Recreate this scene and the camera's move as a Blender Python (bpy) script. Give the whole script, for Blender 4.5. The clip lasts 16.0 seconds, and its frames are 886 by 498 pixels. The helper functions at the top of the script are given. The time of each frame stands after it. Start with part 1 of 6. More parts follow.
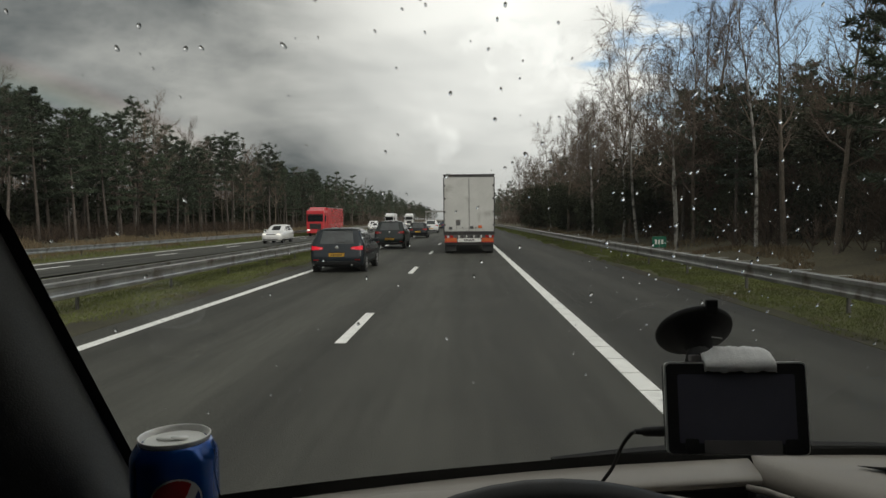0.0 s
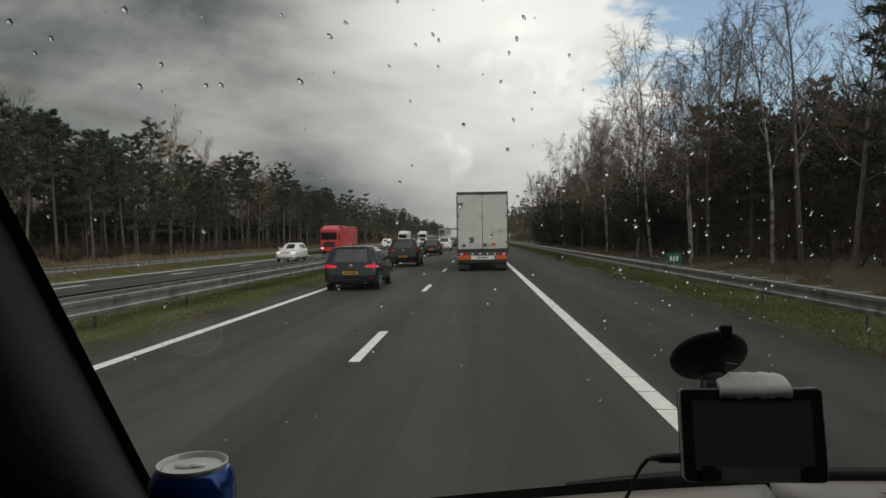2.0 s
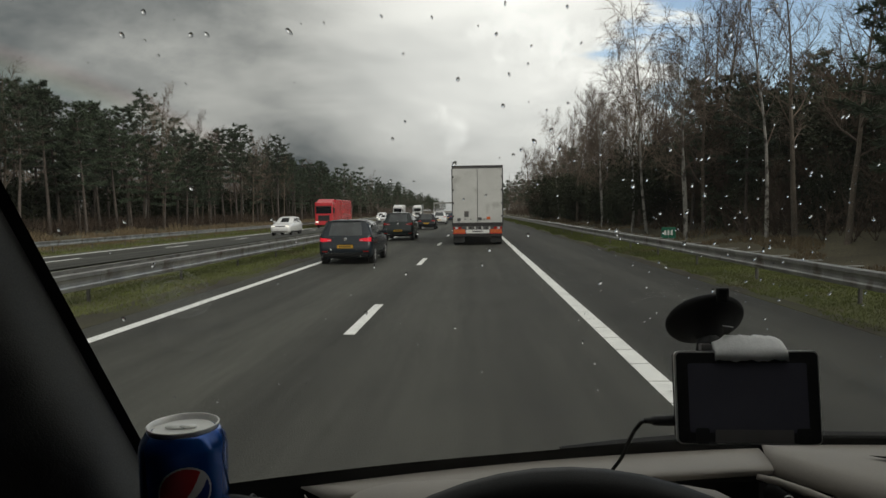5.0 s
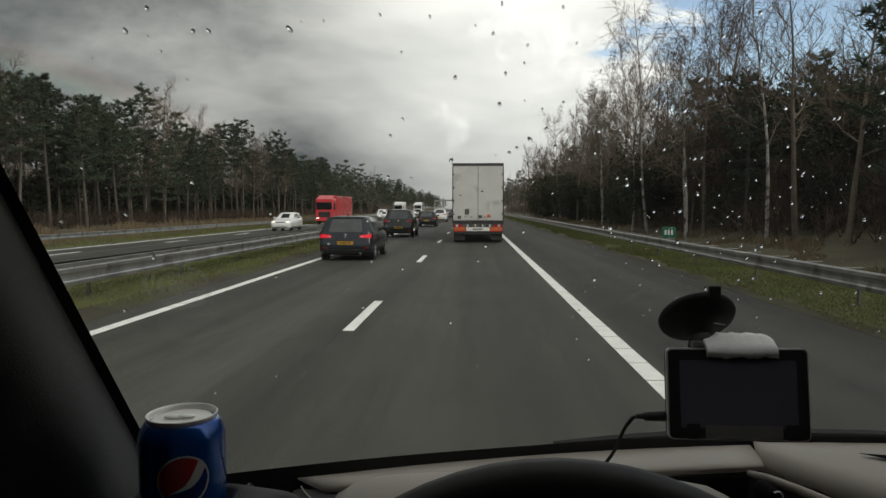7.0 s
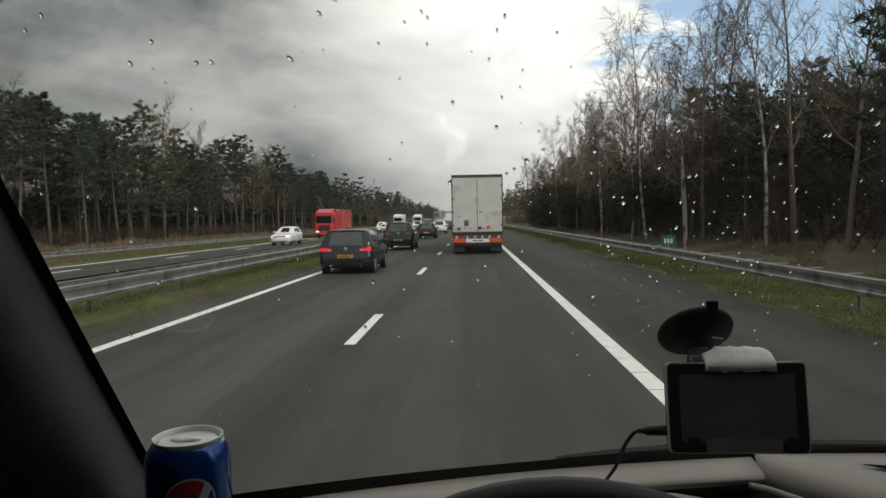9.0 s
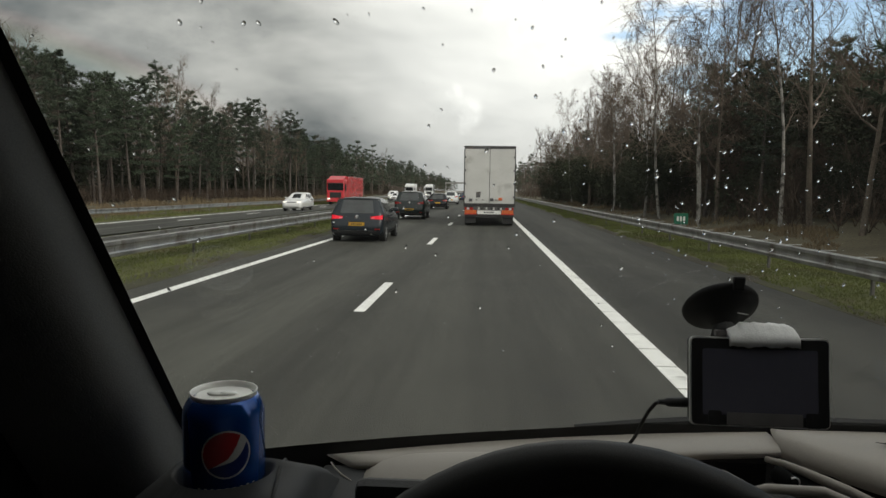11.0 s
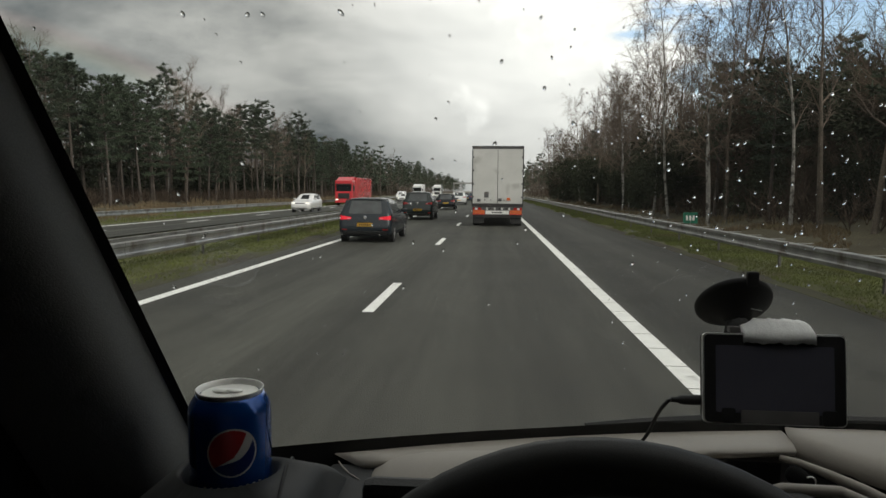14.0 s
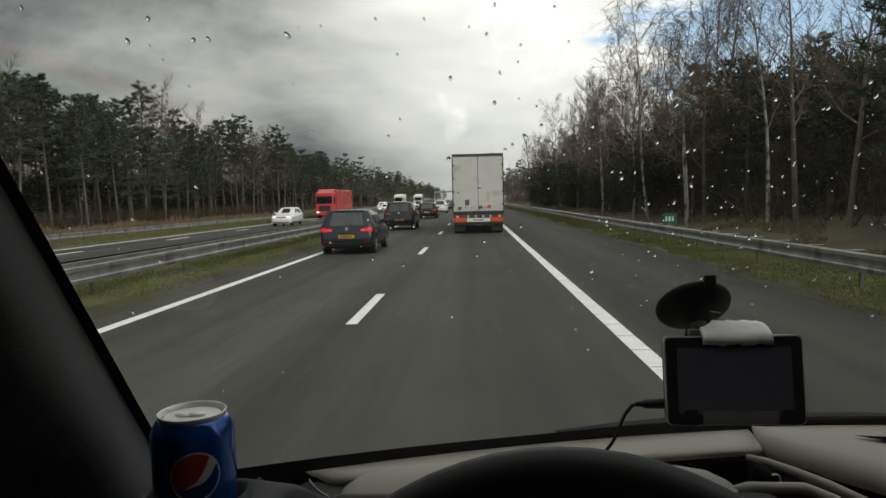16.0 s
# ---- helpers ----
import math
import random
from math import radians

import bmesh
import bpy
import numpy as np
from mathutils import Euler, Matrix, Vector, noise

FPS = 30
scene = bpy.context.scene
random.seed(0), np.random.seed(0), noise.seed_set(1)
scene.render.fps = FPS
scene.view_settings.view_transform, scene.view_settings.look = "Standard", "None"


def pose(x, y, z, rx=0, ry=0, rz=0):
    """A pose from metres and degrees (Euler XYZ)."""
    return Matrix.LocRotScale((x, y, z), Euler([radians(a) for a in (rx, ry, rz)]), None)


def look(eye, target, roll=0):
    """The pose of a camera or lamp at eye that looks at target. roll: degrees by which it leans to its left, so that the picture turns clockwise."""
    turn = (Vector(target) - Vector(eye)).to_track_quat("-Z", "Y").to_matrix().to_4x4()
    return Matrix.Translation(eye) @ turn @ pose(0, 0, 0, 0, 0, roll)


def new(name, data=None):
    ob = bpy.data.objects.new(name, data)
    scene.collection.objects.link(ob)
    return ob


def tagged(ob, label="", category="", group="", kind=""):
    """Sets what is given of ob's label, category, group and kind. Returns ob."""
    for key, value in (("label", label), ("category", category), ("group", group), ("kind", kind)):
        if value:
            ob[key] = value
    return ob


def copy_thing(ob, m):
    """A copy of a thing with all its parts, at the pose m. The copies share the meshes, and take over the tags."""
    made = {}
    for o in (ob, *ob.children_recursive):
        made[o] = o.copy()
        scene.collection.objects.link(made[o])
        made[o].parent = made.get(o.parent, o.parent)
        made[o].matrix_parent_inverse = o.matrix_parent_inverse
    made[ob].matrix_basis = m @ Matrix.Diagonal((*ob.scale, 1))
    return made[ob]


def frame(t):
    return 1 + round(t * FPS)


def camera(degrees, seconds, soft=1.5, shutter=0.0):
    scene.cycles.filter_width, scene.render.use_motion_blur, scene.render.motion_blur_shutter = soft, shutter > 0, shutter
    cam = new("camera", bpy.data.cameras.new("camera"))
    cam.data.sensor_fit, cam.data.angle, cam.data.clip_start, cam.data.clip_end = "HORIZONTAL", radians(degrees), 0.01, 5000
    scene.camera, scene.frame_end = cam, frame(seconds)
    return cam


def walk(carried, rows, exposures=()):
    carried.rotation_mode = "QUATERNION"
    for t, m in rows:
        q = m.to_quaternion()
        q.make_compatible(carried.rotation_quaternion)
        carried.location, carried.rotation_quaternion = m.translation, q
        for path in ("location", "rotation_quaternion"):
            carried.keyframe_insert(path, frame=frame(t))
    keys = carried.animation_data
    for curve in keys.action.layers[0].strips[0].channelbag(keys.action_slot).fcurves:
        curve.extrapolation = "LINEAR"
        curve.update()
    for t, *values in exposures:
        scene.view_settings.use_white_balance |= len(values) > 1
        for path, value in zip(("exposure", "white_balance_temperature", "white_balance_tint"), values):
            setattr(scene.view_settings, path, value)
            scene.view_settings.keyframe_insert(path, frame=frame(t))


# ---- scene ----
cam = camera(67.5, 16.0)
PATH = [
    (0, (-0.007, 0.006, 1.725), (-0.073, 2.003, 1.636), -0.5),
    (0.5, (-0.001, 0.005, 1.728), (-0.08, 2.002, 1.637), -1.2),
    (1, (-0.013, 0.007, 1.727), (-0.114, 2.002, 1.628), -0.7),
    (1.5, (-0.009, 0.002, 1.729), (-0.114, 1.998, 1.66), -0.4),
    (2, (-0.007, 0.0, 1.734), (-0.113, 1.997, 1.698), -0.8),
    (2.5, (-0.01, 0.0, 1.731), (-0.12, 1.996, 1.677), -0.4),
    (3, (-0.006, 0.006, 1.728), (-0.09, 2.002, 1.641), -0.5),
    (3.5, (0.009, 0.012, 1.724), (-0.011, 2.009, 1.608), -1.6),
    (4, (-0.012, 0.016, 1.72), (-0.114, 2.008, 1.58), -0.6),
    (6.5, (0.003, -0.002, 1.726), (-0.066, 1.996, 1.659), -0.8),
    (7, (-0.003, 0.001, 1.721), (-0.095, 1.995, 1.599), -0.1),
    (7.5, (-0.009, -0.003, 1.722), (-0.145, 1.987, 1.586), -0.0),
    (8, (-0.005, -0.005, 1.724), (-0.123, 1.989, 1.611), -0.6),
    (10.5, (-0.002, -0.014, 1.733), (-0.073, 1.983, 1.653), -0.7),
    (11, (-0.022, -0.016, 1.726), (-0.144, 1.973, 1.551), 0.8),
    (11.5, (0.001, -0.013, 1.73), (-0.127, 1.973, 1.53), -2.0),
    (12, (-0.002, -0.007, 1.723), (-0.078, 1.98, 1.509), -0.2),
    (12.5, (-0.009, -0.01, 1.721), (-0.118, 1.977, 1.524), 0.1),
    (13, (-0.001, -0.014, 1.725), (-0.113, 1.977, 1.577), -0.5),
    (13.5, (0.005, -0.013, 1.726), (-0.088, 1.98, 1.582), -1.1),
    (14, (-0.022, -0.008, 1.721), (-0.169, 1.979, 1.547), 0.5),
    (14.5, (-0.015, -0.007, 1.72), (-0.132, 1.982, 1.544), 0.2),
    (15, (-0.009, -0.006, 1.72), (-0.127, 1.982, 1.537), -0.4),
    (15.5, (-0.009, -0.011, 1.724), (-0.131, 1.979, 1.569), -1.0),
    (16, (-0.001, -0.011, 1.726), (-0.097, 1.982, 1.578), -1.4),
]
walk(cam, [(t, look(eye, target, roll)) for t, eye, target, roll in PATH], [(t, stops, 6870, 9.0) for t, stops in ((0.0, -0.15), (1.0, -0.2), (2.5, -0.3), (3.0, -0.15), (3.5, 0.0), (4.0, -0.35), (5.0, -0.2), (6.5, -0.15), (7.5, 0.0), (10.5, 0.1), (11.5, 0.2), (12.5, 0.15), (14.5, 0.1), (16.0, 0.05))])
# ---- sky, sun, exposure ----
world = bpy.data.worlds.new("sky")
scene.world = world
world.use_nodes = True
wn, wl = world.node_tree.nodes, world.node_tree.links
wn.clear()


def wnode(kind, **values):
    n = wn.new(kind)
    for key, value in values.items():
        if key in n.inputs:
            n.inputs[key].default_value = value
    return n


SUN_AZ, SUN_EL = radians(135.0), radians(30.0)   # veiled sun behind the van, over the right shoulder
GLOW_AZ, GLOW_EL = radians(13.0), radians(15.0)   # thin bright cloud ahead
nishita = wn.new("ShaderNodeTexSky")
nishita.sky_type, nishita.sun_disc = "NISHITA", False
nishita.sun_elevation, nishita.sun_rotation = SUN_EL, SUN_AZ
sky_scale = wn.new("ShaderNodeVectorMath")
sky_scale.operation = "SCALE"
sky_scale.inputs["Scale"].default_value = 0.2
wl.new(nishita.outputs[0], sky_scale.inputs[0])
coord = wn.new("ShaderNodeTexCoord")
# cloud layer: directions flattened onto a high plane
sep = wn.new("ShaderNodeSeparateXYZ")
wl.new(coord.outputs["Generated"], sep.inputs[0])
zmax = wn.new("ShaderNodeMath"); zmax.operation = "MAXIMUM"; zmax.inputs[1].default_value = 0.0
wl.new(sep.outputs["Z"], zmax.inputs[0])
zadd = wn.new("ShaderNodeMath"); zadd.operation = "ADD"; zadd.inputs[1].default_value = 0.16
wl.new(zmax.outputs[0], zadd.inputs[0])
flat = wn.new("ShaderNodeCombineXYZ")
for axis in ("X", "Y"):
    d = wn.new("ShaderNodeMath"); d.operation = "DIVIDE"
    wl.new(sep.outputs[axis], d.inputs[0]); wl.new(zadd.outputs[0], d.inputs[1])
    wl.new(d.outputs[0], flat.inputs[axis])
big = wnode("ShaderNodeTexNoise", Scale=2.3, Detail=8.0, Roughness=0.56, Distortion=0.3)
tall = wn.new("ShaderNodeVectorMath"); tall.operation = "MULTIPLY"; tall.inputs[1].default_value = (1.0, 1.0, 2.3)
wl.new(coord.outputs["Generated"], tall.inputs[0]); wl.new(tall.outputs[0], big.inputs["Vector"])
shade = wnode("ShaderNodeValToRGB")
shade.color_ramp.elements[0].position, shade.color_ramp.elements[0].color = 0.38, (0.115, 0.134, 0.146, 1)
shade.color_ramp.elements[1].position, shade.color_ramp.elements[1].color = 0.62, (0.50, 0.51, 0.51, 1)
wl.new(big.outputs["Fac"], shade.inputs["Fac"])
# the cloud is thin and bright ahead of the road
sun_dir = wn.new("ShaderNodeVectorMath"); sun_dir.operation = "DOT_PRODUCT"
sun_dir.inputs[1].default_value = (math.sin(GLOW_AZ) * math.cos(GLOW_EL), math.cos(GLOW_AZ) * math.cos(GLOW_EL), math.sin(GLOW_EL))
wl.new(coord.outputs["Generated"], sun_dir.inputs[0])
halo = wn.new("ShaderNodeMapRange")
halo.interpolation_type = "SMOOTHSTEP"
for key, value in (("From Min", 0.86), ("From Max", 0.995), ("To Min", 0.0), ("To Max", 0.70)):
    halo.inputs[key].default_value = value
wl.new(sun_dir.outputs["Value"], halo.inputs["Value"])
lit = wn.new("ShaderNodeVectorMath"); lit.operation = "MULTIPLY_ADD"
# clouds towards the sun, behind the van, are lit from the front and much brighter
lit_dir = wn.new("ShaderNodeVectorMath"); lit_dir.operation = "DOT_PRODUCT"
lit_dir.inputs[1].default_value = (math.sin(SUN_AZ) * math.cos(SUN_EL), math.cos(SUN_AZ) * math.cos(SUN_EL), math.sin(SUN_EL))
wl.new(coord.outputs["Generated"], lit_dir.inputs[0])
lit_amount = wn.new("ShaderNodeMapRange")
lit_amount.interpolation_type = "SMOOTHSTEP"
for key, value in (("From Min", -0.15), ("From Max", 0.9), ("To Min", 0.0), ("To Max", 0.8)):
    lit_amount.inputs[key].default_value = value
wl.new(lit_dir.outputs["Value"], lit_amount.inputs["Value"])
both = wn.new("ShaderNodeMath"); both.operation = "ADD"
wl.new(halo.outputs[0], both.inputs[0]); wl.new(lit_amount.outputs[0], both.inputs[1])
# two small thin places in the cloud over the road
for az, el, size, gain in ((-2.2, 6.8, 2.0, 0.20), (4.2, 14.5, 4.5, 0.16), (9.5, 12.5, 3.0, 0.16)):
    spot = wn.new("ShaderNodeVectorMath"); spot.operation = "DOT_PRODUCT"
    spot.inputs[1].default_value = (math.sin(radians(az)) * math.cos(radians(el)), math.cos(radians(az)) * math.cos(radians(el)), math.sin(radians(el)))
    rag = wn.new("ShaderNodeMath"); rag.operation = "MULTIPLY_ADD"
    rag_n = wnode("ShaderNodeTexNoise", Scale=22.0, Detail=6.0, Roughness=0.65)
    wl.new(coord.outputs["Generated"], rag_n.inputs["Vector"])
    wl.new(coord.outputs["Generated"], spot.inputs[0])
    edge = 1 - math.cos(radians(size))
    rag.inputs[1].default_value = 4.0 * edge
    wl.new(rag_n.outputs["Fac"], rag.inputs[0]); wl.new(spot.outputs["Value"], rag.inputs[2])
    thin = wn.new("ShaderNodeMapRange")
    thin.interpolation_type = "SMOOTHSTEP"
    for key, value in (("From Min", 1 + 1.1 * edge), ("From Max", 1 + 2.3 * edge), ("To Min", 0.0), ("To Max", gain)):
        thin.inputs[key].default_value = value
    wl.new(rag.outputs[0], thin.inputs["Value"])
    more = wn.new("ShaderNodeMath"); more.operation = "ADD"
    wl.new(both.outputs[0], more.inputs[0]); wl.new(thin.outputs[0], more.inputs[1])
    both = more
hv = wn.new("ShaderNodeCombineXYZ")
for axis in ("X", "Y", "Z"):
    wl.new(both.outputs[0], hv.inputs[axis])
lit.inputs[1].default_value = (1, 1, 1)
wl.new(shade.outputs[0], lit.inputs[0]); wl.new(hv.outputs[0], lit.inputs[2])
# a ragged gap of blue to the right of the road
gap = wnode("ShaderNodeTexNoise", Scale=2.2, Detail=6.0, Roughness=0.6)
wl.new(flat.outputs[0], gap.inputs["Vector"])
gap_dir = wn.new("ShaderNodeVectorMath"); gap_dir.operation = "DOT_PRODUCT"
gap_dir.inputs[1].default_value = Vector((math.sin(radians(32)), math.cos(radians(32)), math.tan(radians(13.5)))).normalized()
wl.new(coord.outputs["Generated"], gap_dir.inputs[0])
gap_sum = wn.new("ShaderNodeMath"); gap_sum.operation = "MULTIPLY_ADD"; gap_sum.inputs[1].default_value = 0.16
wl.new(gap.outputs["Fac"], gap_sum.inputs[0]); wl.new(gap_dir.outputs["Value"], gap_sum.inputs[2])
cover = wn.new("ShaderNodeMapRange")
cover.interpolation_type = "SMOOTHSTEP"
for key, value in (("From Min", 1.020), ("From Max", 1.048), ("To Min", 1.0), ("To Max", 0.05)):
    cover.inputs[key].default_value = value
wl.new(gap_sum.outputs[0], cover.inputs["Value"])
mix = wn.new("ShaderNodeMix"); mix.data_type = "RGBA"
wl.new(cover.outputs[0], mix.inputs["Factor"])
low = wn.new("ShaderNodeMapRange")     # the cloud base is darker low over the horizon
low.interpolation_type = "SMOOTHSTEP"
for key, value in (("From Min", 0.0), ("From Max", 0.17), ("To Min", 0.80), ("To Max", 1.0)):
    low.inputs[key].default_value = value
wl.new(sep.outputs["Z"], low.inputs["Value"])
lit_low = wn.new("ShaderNodeVectorMath"); lit_low.operation = "SCALE"
wl.new(lit.outputs[0], lit_low.inputs[0]); wl.new(low.outputs[0], lit_low.inputs["Scale"])
wl.new(sky_scale.outputs[0], mix.inputs["A"]); wl.new(lit_low.outputs[0], mix.inputs["B"])
# a faint rainbow opposite the sun
anti = wn.new("ShaderNodeVectorMath"); anti.operation = "DOT_PRODUCT"
anti.inputs[1].default_value = (-math.sin(SUN_AZ) * math.cos(SUN_EL), -math.cos(SUN_AZ) * math.cos(SUN_EL), -math.sin(SUN_EL))
wl.new(coord.outputs["Generated"], anti.inputs[0])
bow_pos = wn.new("ShaderNodeMapRange")
for key, value in (("From Min", 0.728), ("From Max", 0.772), ("To Min", 0.0), ("To Max", 1.0)):
    bow_pos.inputs[key].default_value = value
wl.new(anti.outputs["Value"], bow_pos.inputs["Value"])
bow = wn.new("ShaderNodeValToRGB")
bow.color_ramp.elements[0].color = bow.color_ramp.elements[1].color = (0, 0, 0, 1)
for at, col in ((0.2, (0.04, 0.012, 0.006, 1)), (0.4, (0.035, 0.03, 0.006, 1)), (0.6, (0.006, 0.03, 0.018, 1)), (0.8, (0.012, 0.012, 0.03, 1))):
    bow.color_ramp.elements.new(at).color = col
wl.new(bow_pos.outputs[0], bow.inputs["Fac"])
sky_sum = wn.new("ShaderNodeVectorMath"); sky_sum.operation = "ADD"
wl.new(mix.outputs["Result"], sky_sum.inputs[0]); wl.new(bow.outputs[0], sky_sum.inputs[1])
back = wnode("ShaderNodeBackground", Strength=1.0)
wl.new(sky_sum.outputs[0], back.inputs["Color"])
wout = wn.new("ShaderNodeOutputWorld")
wl.new(back.outputs[0], wout.inputs["Surface"])

sun = new("sun", bpy.data.lights.new("sun", "SUN"))
sun.data.energy, sun.data.angle, sun.data.color = 1.15, radians(25), (1.0, 0.96, 0.9)
sun.matrix_world = look((0, 0, 50), (-50 * math.sin(SUN_AZ), -50 * math.cos(SUN_AZ), 50 - 50 * math.tan(SUN_EL)))
scene.view_settings.exposure = 0.0


# ---- materials ----
def mat(name, color, rough=0.6, metal=0.0, vary=0.15, scale=3.0, grain=0.0, grain_scale=80.0, bump=0.0, spec=0.5, coat=0.0,
        random_tint=0.0, stain=None, stain_scale=0.6, stain_at=0.6):
    """A surface with variation at two scales: broad tone (scale) and fine grain with relief."""
    m = bpy.data.materials.new(name)
    m.use_nodes = True
    n, l = m.node_tree.nodes, m.node_tree.links
    b = n["Principled BSDF"]
    b.inputs["Roughness"].default_value, b.inputs["Metallic"].default_value = rough, metal
    b.inputs["Specular IOR Level"].default_value = spec
    b.inputs["Coat Weight"].default_value, b.inputs["Coat Roughness"].default_value = coat, 0.06
    tc = n.new("ShaderNodeTexCoord")
    broad = n.new("ShaderNodeTexNoise")
    broad.inputs["Scale"].default_value, broad.inputs["Detail"].default_value = scale, 5
    l.new(tc.outputs["Object"], broad.inputs["Vector"])
    fine = n.new("ShaderNodeTexNoise")
    fine.inputs["Scale"].default_value, fine.inputs["Detail"].default_value = grain_scale, 3
    l.new(tc.outputs["Object"], fine.inputs["Vector"])
    level = n.new("ShaderNodeMapRange")
    level.inputs["To Min"].default_value, level.inputs["To Max"].default_value = 1 - vary, 1 + vary
    level.inputs["From Min"].default_value, level.inputs["From Max"].default_value = 0.3, 0.7
    l.new(broad.outputs["Fac"], level.inputs["Value"])
    speck = n.new("ShaderNodeMapRange")
    speck.inputs["To Min"].default_value, speck.inputs["To Max"].default_value = 1 - grain, 1 + grain
    speck.inputs["From Min"].default_value, speck.inputs["From Max"].default_value = 0.3, 0.7
    l.new(fine.outputs["Fac"], speck.inputs["Value"])
    mul = n.new("ShaderNodeMath"); mul.operation = "MULTIPLY"
    l.new(level.outputs[0], mul.inputs[0]); l.new(speck.outputs[0], mul.inputs[1])
    last = mul.outputs[0]
    if random_tint:
        info = n.new("ShaderNodeObjectInfo")
        r = n.new("ShaderNodeMapRange")
        r.inputs["To Min"].default_value, r.inputs["To Max"].default_value = 1 - random_tint, 1 + random_tint
        l.new(info.outputs["Random"], r.inputs["Value"])
        m2 = n.new("ShaderNodeMath"); m2.operation = "MULTIPLY"
        l.new(last, m2.inputs[0]); l.new(r.outputs[0], m2.inputs[1])
        last = m2.outputs[0]
    sc = n.new("ShaderNodeVectorMath"); sc.operation = "SCALE"
    sc.inputs[0].default_value = color
    l.new(last, sc.inputs["Scale"])
    out = sc.outputs[0]
    if stain:
        st = n.new("ShaderNodeTexNoise")
        st.inputs["Scale"].default_value, st.inputs["Detail"].default_value = stain_scale, 6
        l.new(tc.outputs["Object"], st.inputs["Vector"])
        sm = n.new("ShaderNodeMapRange")
        sm.inputs["From Min"].default_value, sm.inputs["From Max"].default_value = stain_at, stain_at + 0.12
        l.new(st.outputs["Fac"], sm.inputs["Value"])
        mx = n.new("ShaderNodeMix"); mx.data_type = "RGBA"
        mx.inputs["B"].default_value = (*stain, 1)
        l.new(sm.outputs[0], mx.inputs["Factor"]); l.new(out, mx.inputs["A"])
        out = mx.outputs["Result"]
    l.new(out, b.inputs["Base Color"])
    if bump:
        bp = n.new("ShaderNodeBump")
        bp.inputs["Strength"].default_value, bp.inputs["Distance"].default_value = bump, 0.01
        l.new(fine.outputs["Fac"], bp.inputs["Height"])
        l.new(bp.outputs[0], b.inputs["Normal"])
    return m


def glow(name, color, strength):
    m = mat(name, color, 0.3, vary=0.02)
    b = m.node_tree.nodes["Principled BSDF"]
    b.inputs["Emission Color"].default_value, b.inputs["Emission Strength"].default_value = (*color, 1), strength
    return m


def clear(name, tint=(0.9, 0.93, 0.92), gloss=1.0, veil=0.0):
    """Thin clear glass: lets light straight through, with a Fresnel gloss and an added scatter that stands for hazy
    glare.
    """
    m = bpy.data.materials.new(name)
    m.use_nodes = True
    n, l = m.node_tree.nodes, m.node_tree.links
    n.clear()
    t, g, x, f, o = (n.new("ShaderNode" + k) for k in ("BsdfTransparent", "BsdfGlossy", "MixShader", "Fresnel", "OutputMaterial"))
    t.inputs["Color"].default_value = (*tint, 1)
    g.inputs["Roughness"].default_value = 0.02
    f.inputs["IOR"].default_value = 1.0 + 0.45 * gloss
    l.new(f.outputs[0], x.inputs[0]); l.new(t.outputs[0], x.inputs[1]); l.new(g.outputs[0], x.inputs[2])
    if veil:
        w, y = n.new("ShaderNodeBsdfTranslucent"), n.new("ShaderNodeMixShader")
        w.inputs["Color"].default_value, y.inputs[0].default_value = (0.85, 0.87, 0.85, 1), veil
        l.new(x.outputs[0], y.inputs[1]); l.new(w.outputs[0], y.inputs[2])
        x = y
    l.new(x.outputs[0], o.inputs["Surface"])
    return m


ASPHALT = mat("porous asphalt", (0.0545, 0.0545, 0.0465), 0.78, vary=0.12, scale=0.35, grain=0.45, grain_scale=70, bump=0.6, spec=0.3,
              stain=(0.042, 0.042, 0.039), stain_scale=0.25, stain_at=0.58)
# long lighter and darker bands worn along the lanes
an, al = ASPHALT.node_tree.nodes, ASPHALT.node_tree.links
band_c, band_m, band_n, band_r, band_x = (an.new("ShaderNode" + k) for k in ("TexCoord", "Mapping", "TexNoise", "MapRange", "Mix"))
band_m.inputs["Scale"].default_value = (0.55, 0.012, 1.0)
band_n.inputs["Scale"].default_value, band_n.inputs["Detail"].default_value = 1.6, 4
band_r.inputs["From Min"].default_value, band_r.inputs["From Max"].default_value = 0.38, 0.66
band_r.inputs["To Min"].default_value, band_r.inputs["To Max"].default_value = 0.72, 1.35
band_x.data_type, band_x.blend_type = "RGBA", "MULTIPLY"
band_x.inputs["Factor"].default_value = 1.0
al.new(band_c.outputs["Object"], band_m.inputs[0]); al.new(band_m.outputs[0], band_n.inputs["Vector"]); al.new(band_n.outputs["Fac"], band_r.inputs["Value"])
# lane middles are paler than the wheel tracks; fine streaks follow the traffic
lane_s, lane_m, lane_w, lane_r, fine_m, fine_n, fine_r, lane_a, lane_b = (an.new("ShaderNode" + k) for k in ("SeparateXYZ", "Math", "Math", "MapRange", "Mapping", "TexNoise", "MapRange", "Math", "Math"))
al.new(band_c.outputs["Object"], lane_s.inputs[0]); al.new(lane_s.outputs["X"], lane_m.inputs[0]); al.new(lane_m.outputs[0], lane_w.inputs[0]); al.new(lane_w.outputs[0], lane_r.inputs["Value"])
lane_m.operation, lane_w.operation, lane_a.operation, lane_b.operation = "MULTIPLY_ADD", "COSINE", "MULTIPLY", "MULTIPLY"
lane_m.inputs[1].default_value, lane_m.inputs[2].default_value = 2 * math.pi / 3.57, -2 * math.pi * 0.18 / 3.57
